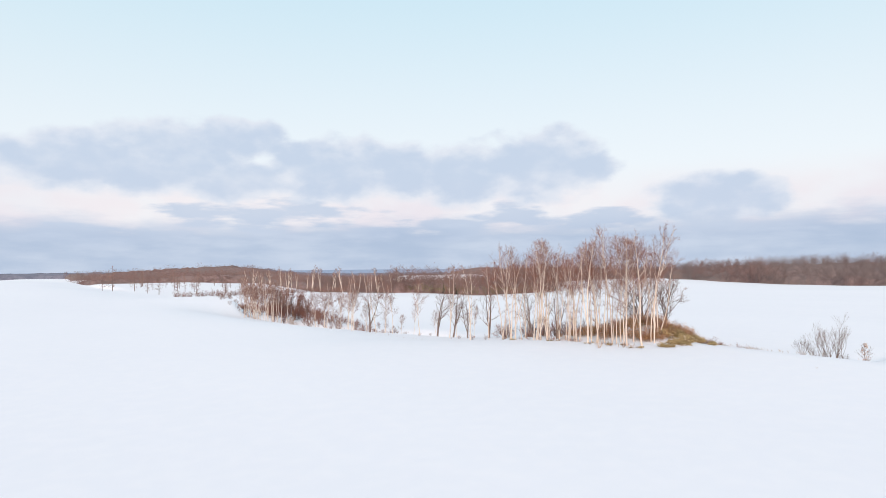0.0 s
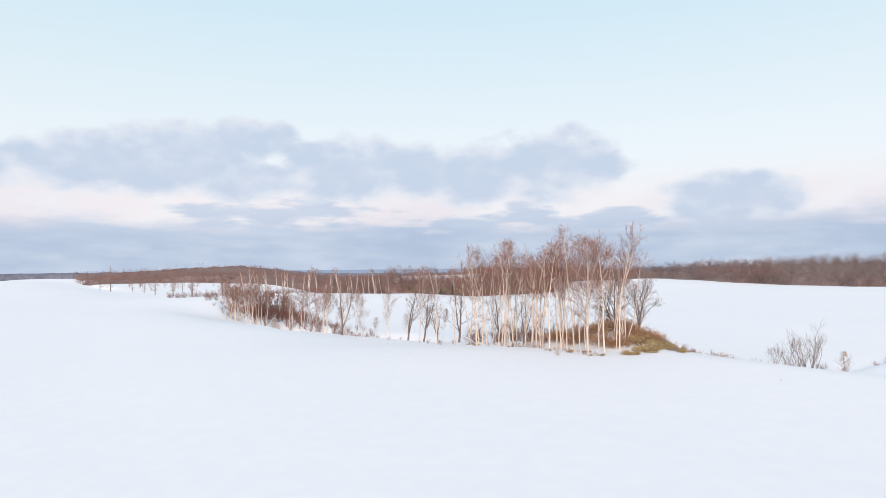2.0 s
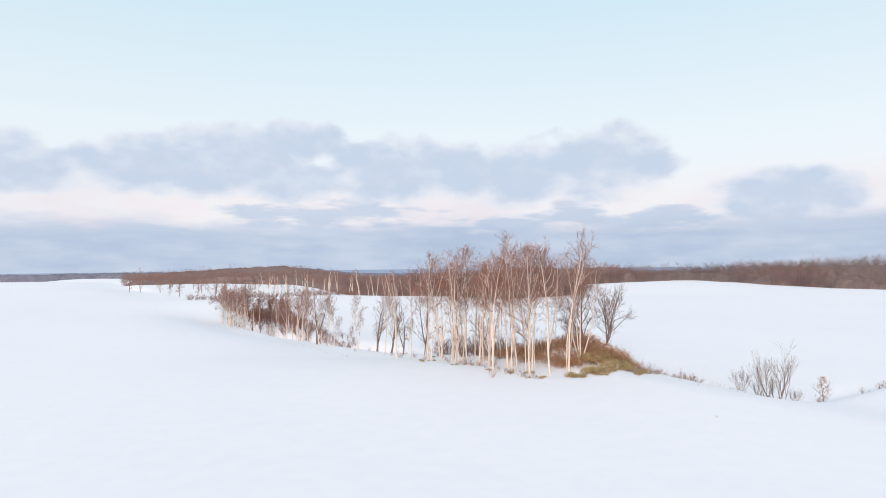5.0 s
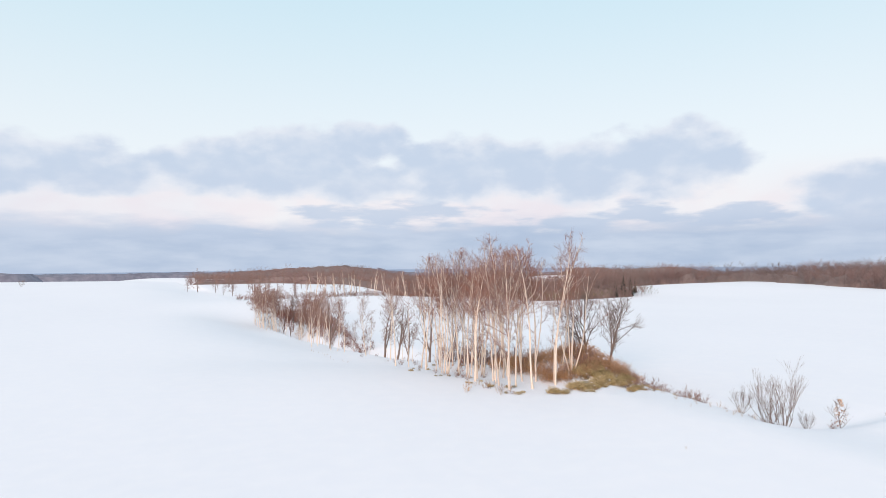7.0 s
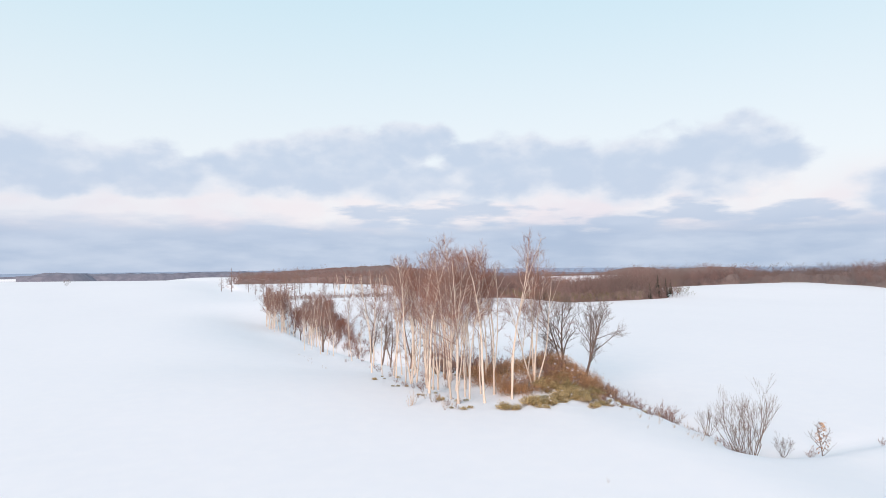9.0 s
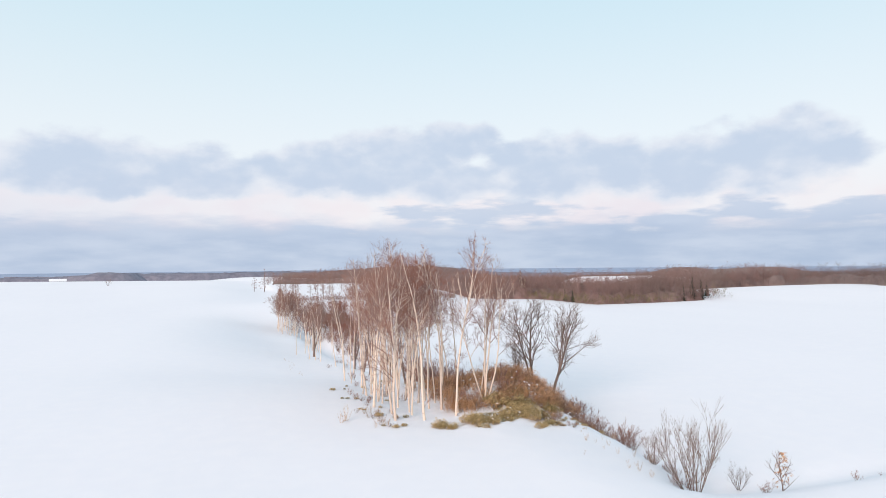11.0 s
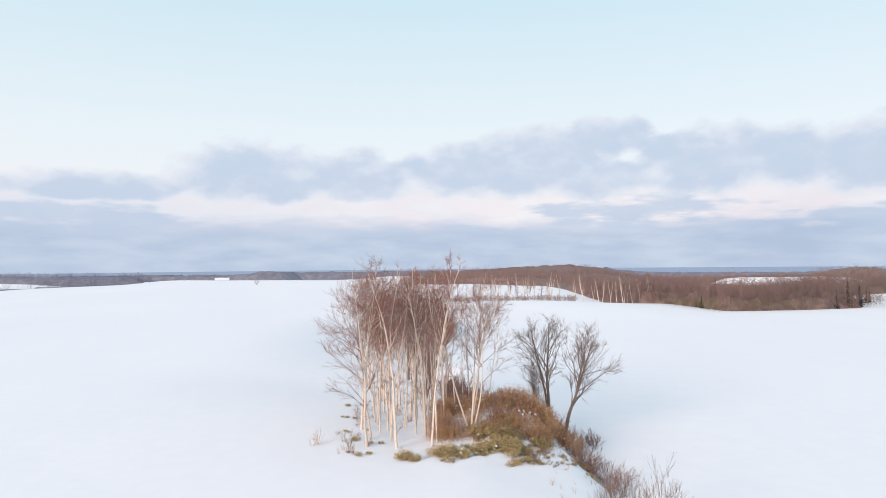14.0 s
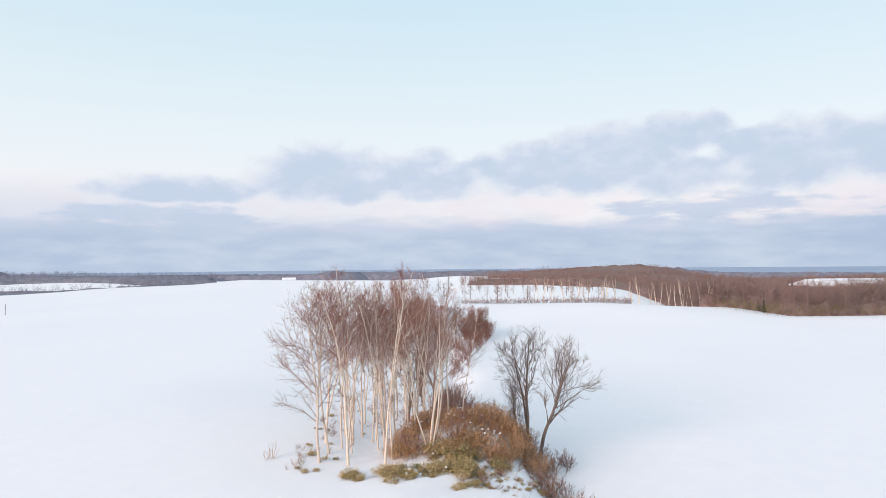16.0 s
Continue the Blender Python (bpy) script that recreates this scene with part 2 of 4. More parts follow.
# far woods: distance haze is painted into this bluish grey base colour
def hazed_wood_look(nt, v):
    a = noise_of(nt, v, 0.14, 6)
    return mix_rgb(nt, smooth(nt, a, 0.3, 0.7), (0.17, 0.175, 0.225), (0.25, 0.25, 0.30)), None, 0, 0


HAZED_WOOD = material("hazed_wood", hazed_wood_look, 1.0, 0.1)
CANOPY = material("wood_canopy", canopy_look, 1.0, 0.1)
RED_TWIG = material("red_twigs", red_twig_look, 0.9, 0.2)
SEA = material("sea", sea_look, 0.8, 0.05)


# ---- the lie of the land ----
def step(v, lo, hi):
    t = np.clip((v - lo) / (hi - lo), 0, 1)
    return t * t * (3 - 2 * t)


def bump(x, y, x0, y0, sx, sy=None):
    return np.exp(-((x - x0) / sx) ** 2 - ((y - y0) / (sy or sx)) ** 2)


def smin(a, b, k):
    h = np.clip(0.5 + 0.5 * (b - a) / k, 0, 1)
    return b * (1 - h) + a * h - k * h * (1 - h)


def curve(v, at, values):
    """Glides from value to value along v."""
    out = values[0]
    for a, b, p, q in zip(at, at[1:], values, values[1:]):
        out = out + (q - p) * step(v, a, b)
    return out


def hedge_x(y):
    """Where the upper field meets the lower one."""
    y = np.asarray(y, float)
    return curve(y, (-13, -9, -4, 4, 12, 32, 60, 95, 122, 150, 240, 320), (5.4, 7.4, 8.3, 7.6, 4.0, -0.6, -1.9, -2.0, 2.4, 4.5, 6, 4))


def edge_drop(y):
    """How far the upper field has sunk, or risen, where it meets the lower one."""
    return curve(y, (3, 30, 50, 68, 90, 120, 130, 152, 172, 215, 290, 400), (0, -1.9, -2.3, -2.9, -2.7, 0.4, 0.3, -1.0, -1.5, -2.2, -2.6, -1.0))


def roll_noise(x, y, s, k):
    return (np.sin(x / s + 1.3 * k) * np.cos(y / (s * 0.83) - 0.7 * k) + 0.5 * np.sin((x + y) / (s * 0.47) + 2.1 * k)) / 1.5


def field_rim(x, y):
    """Metres inside the far rim of the lower field: a northern side, an inlet of woodland, an eastern side."""
    north = (184.5 - 0.31 * (x - 43)) - y
    inlet = np.maximum(np.maximum(125 + 0.05 * (x - 100) - y, (84 - x) * 1.0), (x - 143) * 0.8 + (134 - y) * 0.25)
    knoll = 180 - y + 0.15 * (x - 200)
    return smin(smin(smin(north + 60 * step(x, 92, 120), inlet, 6.0), knoll, 8.0), (222 - x) + 0.25 * (y - 120), 25.0)


def height(x, y):
    x, y = np.asarray(x, float), np.asarray(y, float)
    hx = hedge_x(y)
    # upper field, sinking towards the hollow in which the trees stand
    left = -0.12 - 1.0 * step(x, 0.5, 11) * (1 - step(y, 3, 12)) + edge_drop(y) * np.exp(-((x - hx) / (17.0 - 6.0 * step(y, 25, 45) + 6.0 * step(y, 110, 140))) ** 2)
    left = left + 0.5 * step(y, 180, 400) - 0.4 * step(y, 30, 120) * (1 - step(y, 200, 300))
    left = left + 0.12 * roll_noise(x, y, 40, 1) + 0.012 * roll_noise(x, y, 2.3, 2)
    # its western and northern brinks
    west = step(-x - curve(y, (200, 280, 350, 420, 600), (188, 168, 145, 140, 190)) + 3 * np.sin(y / 17.0), 0, 62) * step(y, 30, 160) * (1 - 0.75 * step(y, 520, 640))
    left = left - 22 * step(y - 0.55 * np.maximum(-x - 40, 0), 385, 720) * (1 - west) - west * 11
    left = left + west * (7.5 * step(np.hypot(x, y), 420, 640) + 1.6 * roll_noise(x, y, 75, 4))
    left = left - 0.4 * step(x, -8, 30) * step(y, 210, 300)
    # lower field, with a knoll at its far corner
    right = -1.7 - 1.5 * step(y, 10, 120) + 1.5 * bump(x, y, 208, 154, 52, 48) + 0.6 * step(x, 100, 190) + 0.12 * roll_noise(x, y, 33, 3) + 0.01 * roll_noise(x, y, 2.0, 4)
    right = right + 1.4 * step(y, 110, 180) * (1 - step(x, 45, 85))
    right = right - 1.0 * step(y, 5, 85) * (1 - step(y, 114, 168)) * np.exp(-((x - 9.0) / 26.0) ** 2)
    rim = field_rim(x, y)
    # north of it a shallow dip and a rising snowy slope, east of that the deep wooded valley
    slope = 1 - step(x - 0.15 * (y - 200), 66, 118)
    right = right + step(-rim - 3.0, 0, 36) * (-8.5 * (1 - slope) + slope * (-1.2 + 1.9 * step(y, 215, 310) - 5.0 * step(y, 325, 380)))
    s = smin(x - hx, y + 13.4, 2.0)
    wide = 2.0 + 2.5 * step(y, 8, 30)
    h = left + (right - left) * step(s, -0.8, wide)
    h = h - 0.45 * np.exp(-((s - 1.0) / 1.3) ** 2) * step(y, -20, -6) * (1 - step(y, 4, 16)) * (1 - step(x, 14, 26))
    h = h - 1.9 * np.exp(-((s - 4.2) / 2.6) ** 2) * step(y, 24, 42) * (1 - step(y, 96, 118))
    # the brushy hump at the end of the trees
    h = h + 1.5 * bump(x, y, 6.0, 5.2, 3.3, 4.4) + 0.3 * bump(x, y, 2.8, 2.4, 2.6, 2.2)
    h = h - 0.55 * bump(x, y, -1.2, 10.0, 2.0, 7.5)
    lumps = step(x, -3, 1) * (1 - step(x, 8, 11)) * step(y, -7, -2) * (1 - step(y, 6, 12))
    h = h + lumps * (0.13 * roll_noise(x, y, 0.42, 7) + 0.10 * roll_noise(x, y, 0.23, 8))
    # wooded valley, ridge and far hills
    h = h + 12.5 * bump(x, y, 330, 120, 90, 150) * step(x, 215, 300)
    mounds = 10.5 * bump(x, y, -150, 800, 58, 50) + 14 * bump(x, y, 530, 640, 40, 60) + 15 * bump(x, y, 585, 552, 75, 50) + 6 * bump(x, y, 262, 800, 34, 50) + 3 * bump(x, y, -5, 800, 50, 50) + 4 * bump(x, y, 150, 760, 60, 60) + 9 * bump(x, y, 300, 900, 110, 80)
    far = step(np.hypot(x - 40, y - 100), 330, 620) * step(x + 0.2 * (y - 300), -150, 60)
    hills = 6 * roll_noise(x, y, 230, 5) + 5 * roll_noise(x, y, 90, 6)
    deep = step(np.hypot(x, y), 430, 620) * step(x - 0.3 * y, 20, 120)
    h = h * (1 - far) + far * (-11 - 7 * deep + hills * (1 - 0.5 * deep) + 14 * bump(x, y, 330, 120, 180, 200)) + mounds
    # a snowy pasture among the woods, and the dip before it
    dip = 1 - step(np.hypot((x - 230) / 95, (y - 372) / 50), 0.6, 1.0)
    h = h * (1 - dip) - 11 * dip
    lea = 1 - step(np.hypot((x - 318) / 80, (y - 445) / 40), 0.6, 1.0)
    h = h * (1 - lea) + lea * (-2.6 + 0.02 * (y - 460))
    off = step(np.hypot(x, y), 900, 2000)
    return h * (1 - off) + off * (-21 + 0.3 * hills) - 22 * step(np.hypot(x, y + 0.2 * x), 1500, 2300)


def spaced(lo, hi, core_lo, core_hi, fine, growth):
    core = list(np.arange(core_lo, core_hi + 1e-6, fine))
    for side, end in ((1, hi), (-1, lo)):
        s, v = fine, core[-1] if side > 0 else core[0]
        while (end - v) * side > 0:
            s *= growth
            v += side * s
            core = core + [v] if side > 0 else [v] + core
    return np.array(core)


def mesh_object(name, verts, faces, mats, parent=None, flat=False, label=""):
    me = bpy.data.meshes.new(name)
    me.from_pydata([tuple(v) for v in verts], [], faces)
    for m in (mats if isinstance(mats, (list, tuple)) else (mats,)):
        me.materials.append(m)
    if not flat:
        me.shade_smooth()
    ob = new(name, me)
    if parent is not None:
        ob.parent = parent
    if label:
        ob["label"] = label
    return ob


def make_ground():
    gx = spaced(-3300, 3300, -16, 22, 0.6, 1.035)
    gy = spaced(-1500, 4300, -22, 60, 0.7, 1.030)
    X, Y = np.meshgrid(gx, gy)
    Z = height(X, Y)
    nx, ny = len(gx), len(gy)
    idx = np.arange(nx * ny).reshape(ny, nx)
    faces = np.stack([idx[:-1, :-1], idx[:-1, 1:], idx[1:, 1:], idx[1:, :-1]], -1).reshape(-1, 4)
    me = bpy.data.meshes.new("ground")
    me.from_pydata(np.stack([X, Y, Z], -1).reshape(-1, 3).tolist(), [], faces.tolist())
    me.materials.append(SNOW)
    me.shade_smooth()
    ob = new("ground", me)
    return tagged(ob, "rolling farm fields under smooth unbroken fresh snow", "ground", kind="structure")


def make_sea():
    a = np.linspace(0, 2 * math.pi, 97)[:-1]
    verts = [(0, 0, -26)] + [(r * math.sin(t), r * math.cos(t), -26) for r in (2000, 4850) for t in a]
    n = len(a)
    faces = [(0, 1 + i, 1 + (i + 1) % n) for i in range(n)] + [(1 + i, 1 + n + i, 1 + n + (i + 1) % n, 1 + (i + 1) % n) for i in range(n)]
    ob = mesh_object("water", verts, faces, SEA)
    return tagged(ob, "pale blue sea on the far horizon", "sea", kind="structure")


ground = make_ground()
sea = make_sea()


# ---- growing trees ----
class Wood:
    """Collects tapered tubes into one mesh."""

    def __init__(self):
        self.v, self.f = [], []

    def tube(self, pts, radii, sides, ring=None):
        """Returns its first ring of vertices, from which another tube may rise."""
        rings, k = [], len(pts)
        for i in range(k):
            if i == 0 and ring:
                rings.append(ring)
                continue
            rings.append([len(self.v) + j for j in range(sides)])
            p = pts[i]
            d = (pts[min(i + 1, k - 1)] - pts[max(i - 1, 0)]).normalized()
            a = d.orthogonal().normalized()
            b = d.cross(a)
            r = radii[i]
            for j in range(sides):
                t = 2 * math.pi * j / sides
                self.v.append(p + a * (r * math.cos(t)) + b * (r * math.sin(t)))
        for i in range(k - 1):
            for j in range(sides):
                j2 = (j + 1) % sides
                self.f.append((rings[i][j], rings[i][j2], rings[i + 1][j2], rings[i + 1][j]))
        self.f.append(tuple(rings[-1]))
        return rings[0]

    def spike(self, a, b, r):
        """A twig: a thin three-sided point."""
        d = (b - a).normalized()
        u = d.orthogonal().normalized()
        w = d.cross(u)
        n0 = len(self.v)
        self.v += [a + u * r, a + (w * 0.866 - u * 0.5) * r, a - (w * 0.866 + u * 0.5) * r, b]
        self.f += [(n0, n0 + 1, n0 + 3), (n0 + 1, n0 + 2, n0 + 3), (n0 + 2, n0, n0 + 3)]

    def leaf(self, p, d, up, length, width):
        """A bent blade of two halves with a raised middle."""
        s = d.cross(up).normalized() * (width / 2)
        m = p + d * (length * 0.5) + up * (length * 0.10)
        e = p + d * length - up * (length * 0.12)
        n0 = len(self.v)
        self.v += [p, m + s, e, m - s, m + up * (width * 0.18)]
        self.f += [(n0, n0 + 1, n0 + 4), (n0 + 1, n0 + 2, n0 + 4), (n0 + 2, n0 + 3, n0 + 4), (n0 + 3, n0, n0 + 4)]


def wander(rnd, p, d, length, segs, wobble, lift):
    pts = [p.copy()]
    for _ in range(segs):
        d = (d + Vector((rnd.uniform(-1, 1), rnd.uniform(-1, 1), rnd.uniform(-1, 1))) * wobble + Vector((0, 0, lift))).normalized()
        p = p + d * (length / segs)
        pts.append(p)
    return pts


def along(pts, u):
    f = u * (len(pts) - 1)
    i = min(int(f), len(pts) - 2)
    return pts[i].lerp(pts[i + 1], f - i), (pts[i + 1] - pts[i]).normalized()


def sideways(rnd, d, angle):
    a = d.orthogonal().normalized()
    a.rotate(Matrix.Rotation(rnd.uniform(0, 2 * math.pi), 3, d))
    return (d * math.cos(angle) + a * math.sin(angle)).normalized()


def grow(seed, tall, girth, first, limbs, limb_len, angle, branches, twigs, wobble, lift, lean, twig_len, twig_r, fork=0.0, sides=7, vase=0, bare=0.3, low=0, bend=(0, 0), limb_r=0.017):
    """Trunk and limbs as one Wood, boughs and twigs as another."""
    rnd = random.Random(seed)
    wood, crown = Wood(), Wood()
    base = Vector((0, 0, -0.25))
    tilt = Vector((lean * rnd.uniform(-1, 1) + bend[0], lean * rnd.uniform(-1, 1) + bend[1], 1)).normalized()
    stems = [(wander(rnd, base, tilt, tall, 14, wobble * 0.35, 0.02), girth)]
    if rnd.random() < fork:
        u = rnd.uniform(0.15, 0.5)
        p, d = along(stems[0][0], u)
        stems.append((wander(rnd, p, sideways(rnd, d, 0.35), tall * (0.95 - u), 9, wobble * 0.35, 0.06), girth * 0.62))
    for i in range(vase):
        a = 2 * math.pi * (i + rnd.random() * 0.5) / vase
        out = Vector((math.cos(a) * 0.28, math.sin(a) * 0.28, 1)).normalized()
        stems.append((wander(rnd, base + Vector((math.cos(a), math.sin(a), 0)) * girth, out, tall * rnd.uniform(0.75, 0.98), 10, wobble * 0.3, 0.02), girth * 0.8))
    for pts, g in stems:
        k = len(pts) - 1
        radii = [g * (1.3 if i == 0 and g == girth else 1.0) * (1 - 0.93 * (i / k) ** 1.1) + 0.006 for i in range(k + 1)]
        wood.tube(pts, radii, sides)
        count = limbs if g == girth else int(limbs * 0.7)
        for i in range(count + low):
            u = first + (0.985 - first) * ((i + rnd.random()) / count) ** 0.85 if i < count else rnd.uniform(0.08, first)
            p, d = along(pts, u)
            shape = math.sin(math.pi * min(1, 0.25 + 0.85 * (u - first) / (1 - first))) ** 0.7 if i < count else 0.32
            ln = limb_len * shape * rnd.uniform(0.55, 1.15) + 0.3
            lp = wander(rnd, p, sideways(rnd, d, angle * rnd.uniform(0.7, 1.25)), ln, 6, wobble, lift)
            lr = max(0.010, min(0.45 * g * (1 - 0.8 * u), ln * limb_r))
            (wood if rnd.random() < bare else crown).tube(lp, [lr * (1 - 0.85 * q / 6) + 0.003 for q in range(7)], 4)
            for _ in range(max(2, int(branches * ln / limb_len * rnd.uniform(0.8, 1.3)))):
                bu = rnd.uniform(0.15, 1.0)
                bp, bd = along(lp, bu)
                bl = ln * rnd.uniform(0.22, 0.5) * (1.15 - 0.6 * bu) + 0.15
                bpts = wander(rnd, bp, sideways(rnd, bd, rnd.uniform(0.4, 0.95)), bl, 3, wobble * 1.2, lift * 0.8)
                crown.tube(bpts, [max(twig_r * 1.2, lr * 0.4) * (1 - 0.7 * q / 3) for q in range(4)], 3)
                for _ in range(twigs):
                    tp, td = along(bpts, rnd.uniform(0.1, 1.0))
                    te = tp + sideways(rnd, td, rnd.uniform(0.25, 0.85)) * twig_len * rnd.uniform(0.5, 1.3) + Vector((0, 0, 0.05))
                    crown.spike(tp, te, twig_r)
    return wood, crown


def tree_thing(name, seed, bark, twig, label, **kw):
    wood, crown = grow(seed, **kw)
    top = new(name)
    mesh_object("trunk", wood.v, wood.f, bark, top)
    mesh_object("crown", crown.v, crown.f, twig, top, flat=True)
    return tagged(top, label, "tree")


def on_ground(x, y, sink=0.0):
    return float(height(x, y)) - sink


def place(ob, x, y, turn=0.0, size=1.0, tall=None):
    """Stands the first of a kind at its place."""
    ob.matrix_basis = pose(x, y, on_ground(x, y), 0, 0, turn)
    ob.scale = (size, size, tall or size)
    return ob


def another(ob, x, y, turn=0.0, size=1.0, tall=None):
    c = copy_thing(ob, pose(x, y, on_ground(x, y), 0, 0, turn))
    c.scale = (size, size, tall or size)
    return c



def rows_of(kinds, spots, group, seed, used):
    """Stands trees of mixed kinds at (x, y, size)."""
    rnd = random.Random(seed)
    for i, (x, y, s) in enumerate(spots):
        k = kinds[(i * 5 + seed) % len(kinds)]
        t, tall = rnd.uniform(0, 360), s * rnd.uniform(0.95, 1.05)
        ob = another(k, x, y, t, s, tall) if k.name in used else place(k, x, y, t, s, tall)
        used.add(k.name)
        tagged(ob, group=group)


used = set()
BIRCH_LABEL = "slender leafless white birch rising from the snowy hedgerow"
birches = [tree_thing("birch_tree", 10 + i, BIRCH, RED_TWIG if i % 2 else TWIG, BIRCH_LABEL, tall=10.7 - 0.25 * (i % 3), girth=0.048 + 0.014 * (i % 3), first=0.42 + 0.05 * (i % 4),
                      limbs=23, limb_len=1.65, angle=0.78, branches=7, twigs=8, wobble=0.22, lift=0.06, lean=0.07, twig_len=0.38, twig_r=0.0037, fork=0.4, low=5, bare=0.35, limb_r=0.013)
           for i in range(6)]
wide_birch = tree_thing("birch_tree", 30, BIRCH, TWIG, "white birch with long drooping side branches beside the open field", tall=9.8, girth=0.080, first=0.22,
                        limbs=36, limb_len=2.7, angle=1.0, branches=12, twigs=10, wobble=0.22, lift=0.015, lean=0.04, twig_len=0.42, twig_r=0.0042, fork=0.3, limb_r=0.010)
vase_birch = tree_thing("birch_tree", 33, BIRCH, TWIG, "white birch splitting into several stems from its foot", tall=8.4, girth=0.066, first=0.40,
                        limbs=14, limb_len=2.3, angle=0.65, branches=8, twigs=8, wobble=0.20, lift=0.05, lean=0.06, twig_len=0.5, twig_r=0.0055, vase=3)
light_birches = [tree_thing("birch_tree", 40 + i, BIRCH, TWIG, "young leafless white birch in the far part of the hedgerow", tall=8.6, girth=0.056, first=0.35,
                            limbs=22, limb_len=1.8, angle=0.65, branches=6, twigs=8, wobble=0.19, lift=0.07, lean=0.12, twig_len=0.45, twig_r=0.006, fork=0.4, sides=5)
                 for i in range(4)]
rnd = random.Random(5)
for ob, x, y in ((wide_birch, -3.6, 0.5), (vase_birch, 2.4, 1.5)):
    tagged(place(ob, x, y, 20), group="birches of the hedgerow")
front = [(0.0, 0.2, 1.02), (0.35, 0.8, 1.03), (-1.95, 0.1, 1.0), (2.7, 3.0, 0.86), (-0.7, 3.3, 1.0), (-0.2, 2.3, 0.97), (1.3, 6.6, 0.95), (2.2, 8.0, 0.85), (3.3, 9.6, 0.78), (1.6, 10.8, 0.9), (3.4, 13.0, 0.8), (2.4, 16.0, 0.85), (1.0, 14.0, 0.9), (4.3, 6.6, 0.68), (3.0, 19.0, 0.8)]
for x0, first_y in ((-3.7, 1.9), (-2.1, 1.4), (-0.4, 4.2)):
    for y in np.arange(first_y, 23, 1.3):
        if y > 15 and rnd.random() < 0.35:
            continue
        front.append((x0 + 0.075 * y + rnd.uniform(-0.7, 0.7), y + rnd.uniform(-0.6, 0.6), rnd.uniform(0.80, 1.05)))
rows_of(birches, front, "birches of the hedgerow", 1, used)
middle = [(-0.6, 29.5, 1.05), (-1.6, 34.5, 0.9), (-4.6, 47.2, 0.85), (-3.3, 49.0, 0.8), (-3.5, 42.3, 0.9), (-3.1, 40.8, 0.75), (-2.6, 39.6, 0.8)]
middle += [(-1.6 + rnd.uniform(-0.9, 1.3), y, rnd.uniform(0.70, 0.95)) for y in np.arange(53, 68, 1.4)]
middle += [(rnd.uniform(-2.5, 2.0), y, rnd.uniform(0.35, 0.6)) for y in np.arange(26, 52, 4.3)]
back = [(-3.6 + 0.03 * (y - 60) + rnd.uniform(-1.2, 2.4), y, rnd.uniform(0.70, 1.0)) for y in np.arange(79, 97, 0.55)]
rim_trees = [(x + rnd.uniform(-1.5, 1.5), 189.0 - 0.31 * (x - 43) + rnd.uniform(-2, 5), rnd.uniform(0.7, 1.1)) for x in np.arange(34, 92, 1.7)]
rows_of(light_birches, middle + back, "birches of the hedgerow", 2, used)
pale_birches = [tree_thing("birch_tree", 48 + i, BIRCH, TWIG, "tall pale-trunked birch at the edge of the far woods", tall=9.5, girth=0.17, first=0.45,
                           limbs=16, limb_len=1.8, angle=0.5, branches=5, twigs=5, wobble=0.16, lift=0.07, lean=0.10, twig_len=0.6, twig_r=0.012, fork=0.6, sides=5, bare=0.7)
                for i in range(3)]
rows_of(pale_birches, rim_trees, "birches along the far field edge", 3, used)

alders = [tree_thing("alder_tree", 60 + i, DARK, DARK, "dark leafless broad-branched tree among the birches", tall=6.6, girth=0.12, first=0.18,
                     limbs=13, limb_len=2.4, angle=0.75, branches=5, twigs=4, wobble=0.22, lift=0.09, lean=0.10, twig_len=0.5, twig_r=0.008, fork=0.9)
          for i in range(3)]
rows_of(alders, [(-2.6, 45.5, 1.1), (0.1, 33.0, 1.0), (0.5, 30.2, 0.95), (2.0, 25.0, 1.05), (0.6, 27.4, 0.75), (1.5, 17.0, 0.75), (0.5, 12.5, 0.7)], "dark trees of the hedgerow", 4, used)
oaks = [tree_thing("oak_tree", 80 + i, DARK, DARK, "dark leafless crooked tree leaning out over the lower field", tall=7.0 + 0.3 * i, girth=0.125, first=0.26,
                   limbs=22, limb_len=3.1, angle=0.72, branches=12, twigs=9, wobble=0.28, lift=0.07, lean=0.05, twig_len=0.42, twig_r=0.0048, fork=1.0, bend=(0.17 - 0.09 * i, 0.03))
        for i in range(2)]
for ob, x, y, turn, k in ((oaks[0], 9.0, 5.2, 0, 1.0), (oaks[1], 8.5, 7.4, 0, 1.0)):
    tagged(place(ob, x, y, turn, k), group="dark trees beside the brush")
tagged(another(oaks[1], 7.9, 8.6, 140, 0.55), "small dark leafless tree behind the brush", group="dark trees beside the brush")
willows = [tree_thing("willow_tree", 95 + i, DARK, TWIG if i == 1 else RED_TWIG, "leafless tree with a dense crown of fine red brown twigs", tall=8.4, girth=0.11, first=0.15,
                      limbs=30, limb_len=2.3, angle=0.6, branches=8, twigs=9, wobble=0.20, lift=0.07, lean=0.10, twig_len=0.55, twig_r=0.0085, fork=0.9, sides=5) for i in range(3)]
rows_of(willows, [(float(np.interp(y, (66, 112, 124), (3.8, 10.6, 9.5))) + d, y, k) for y, d, k in
                  ((86, -5.0, 0.75), (90, -6.0, 0.8), (87, 0.5, 0.55), (91, 0.0, 0.65), (94, 1.5, 0.7), (96, -3.5, 0.8), (99, -0.5, 0.75), (103, 1.5, 0.7), (107, 0.5, 0.65))],
        "red-twigged trees of the hollow", 6, used)
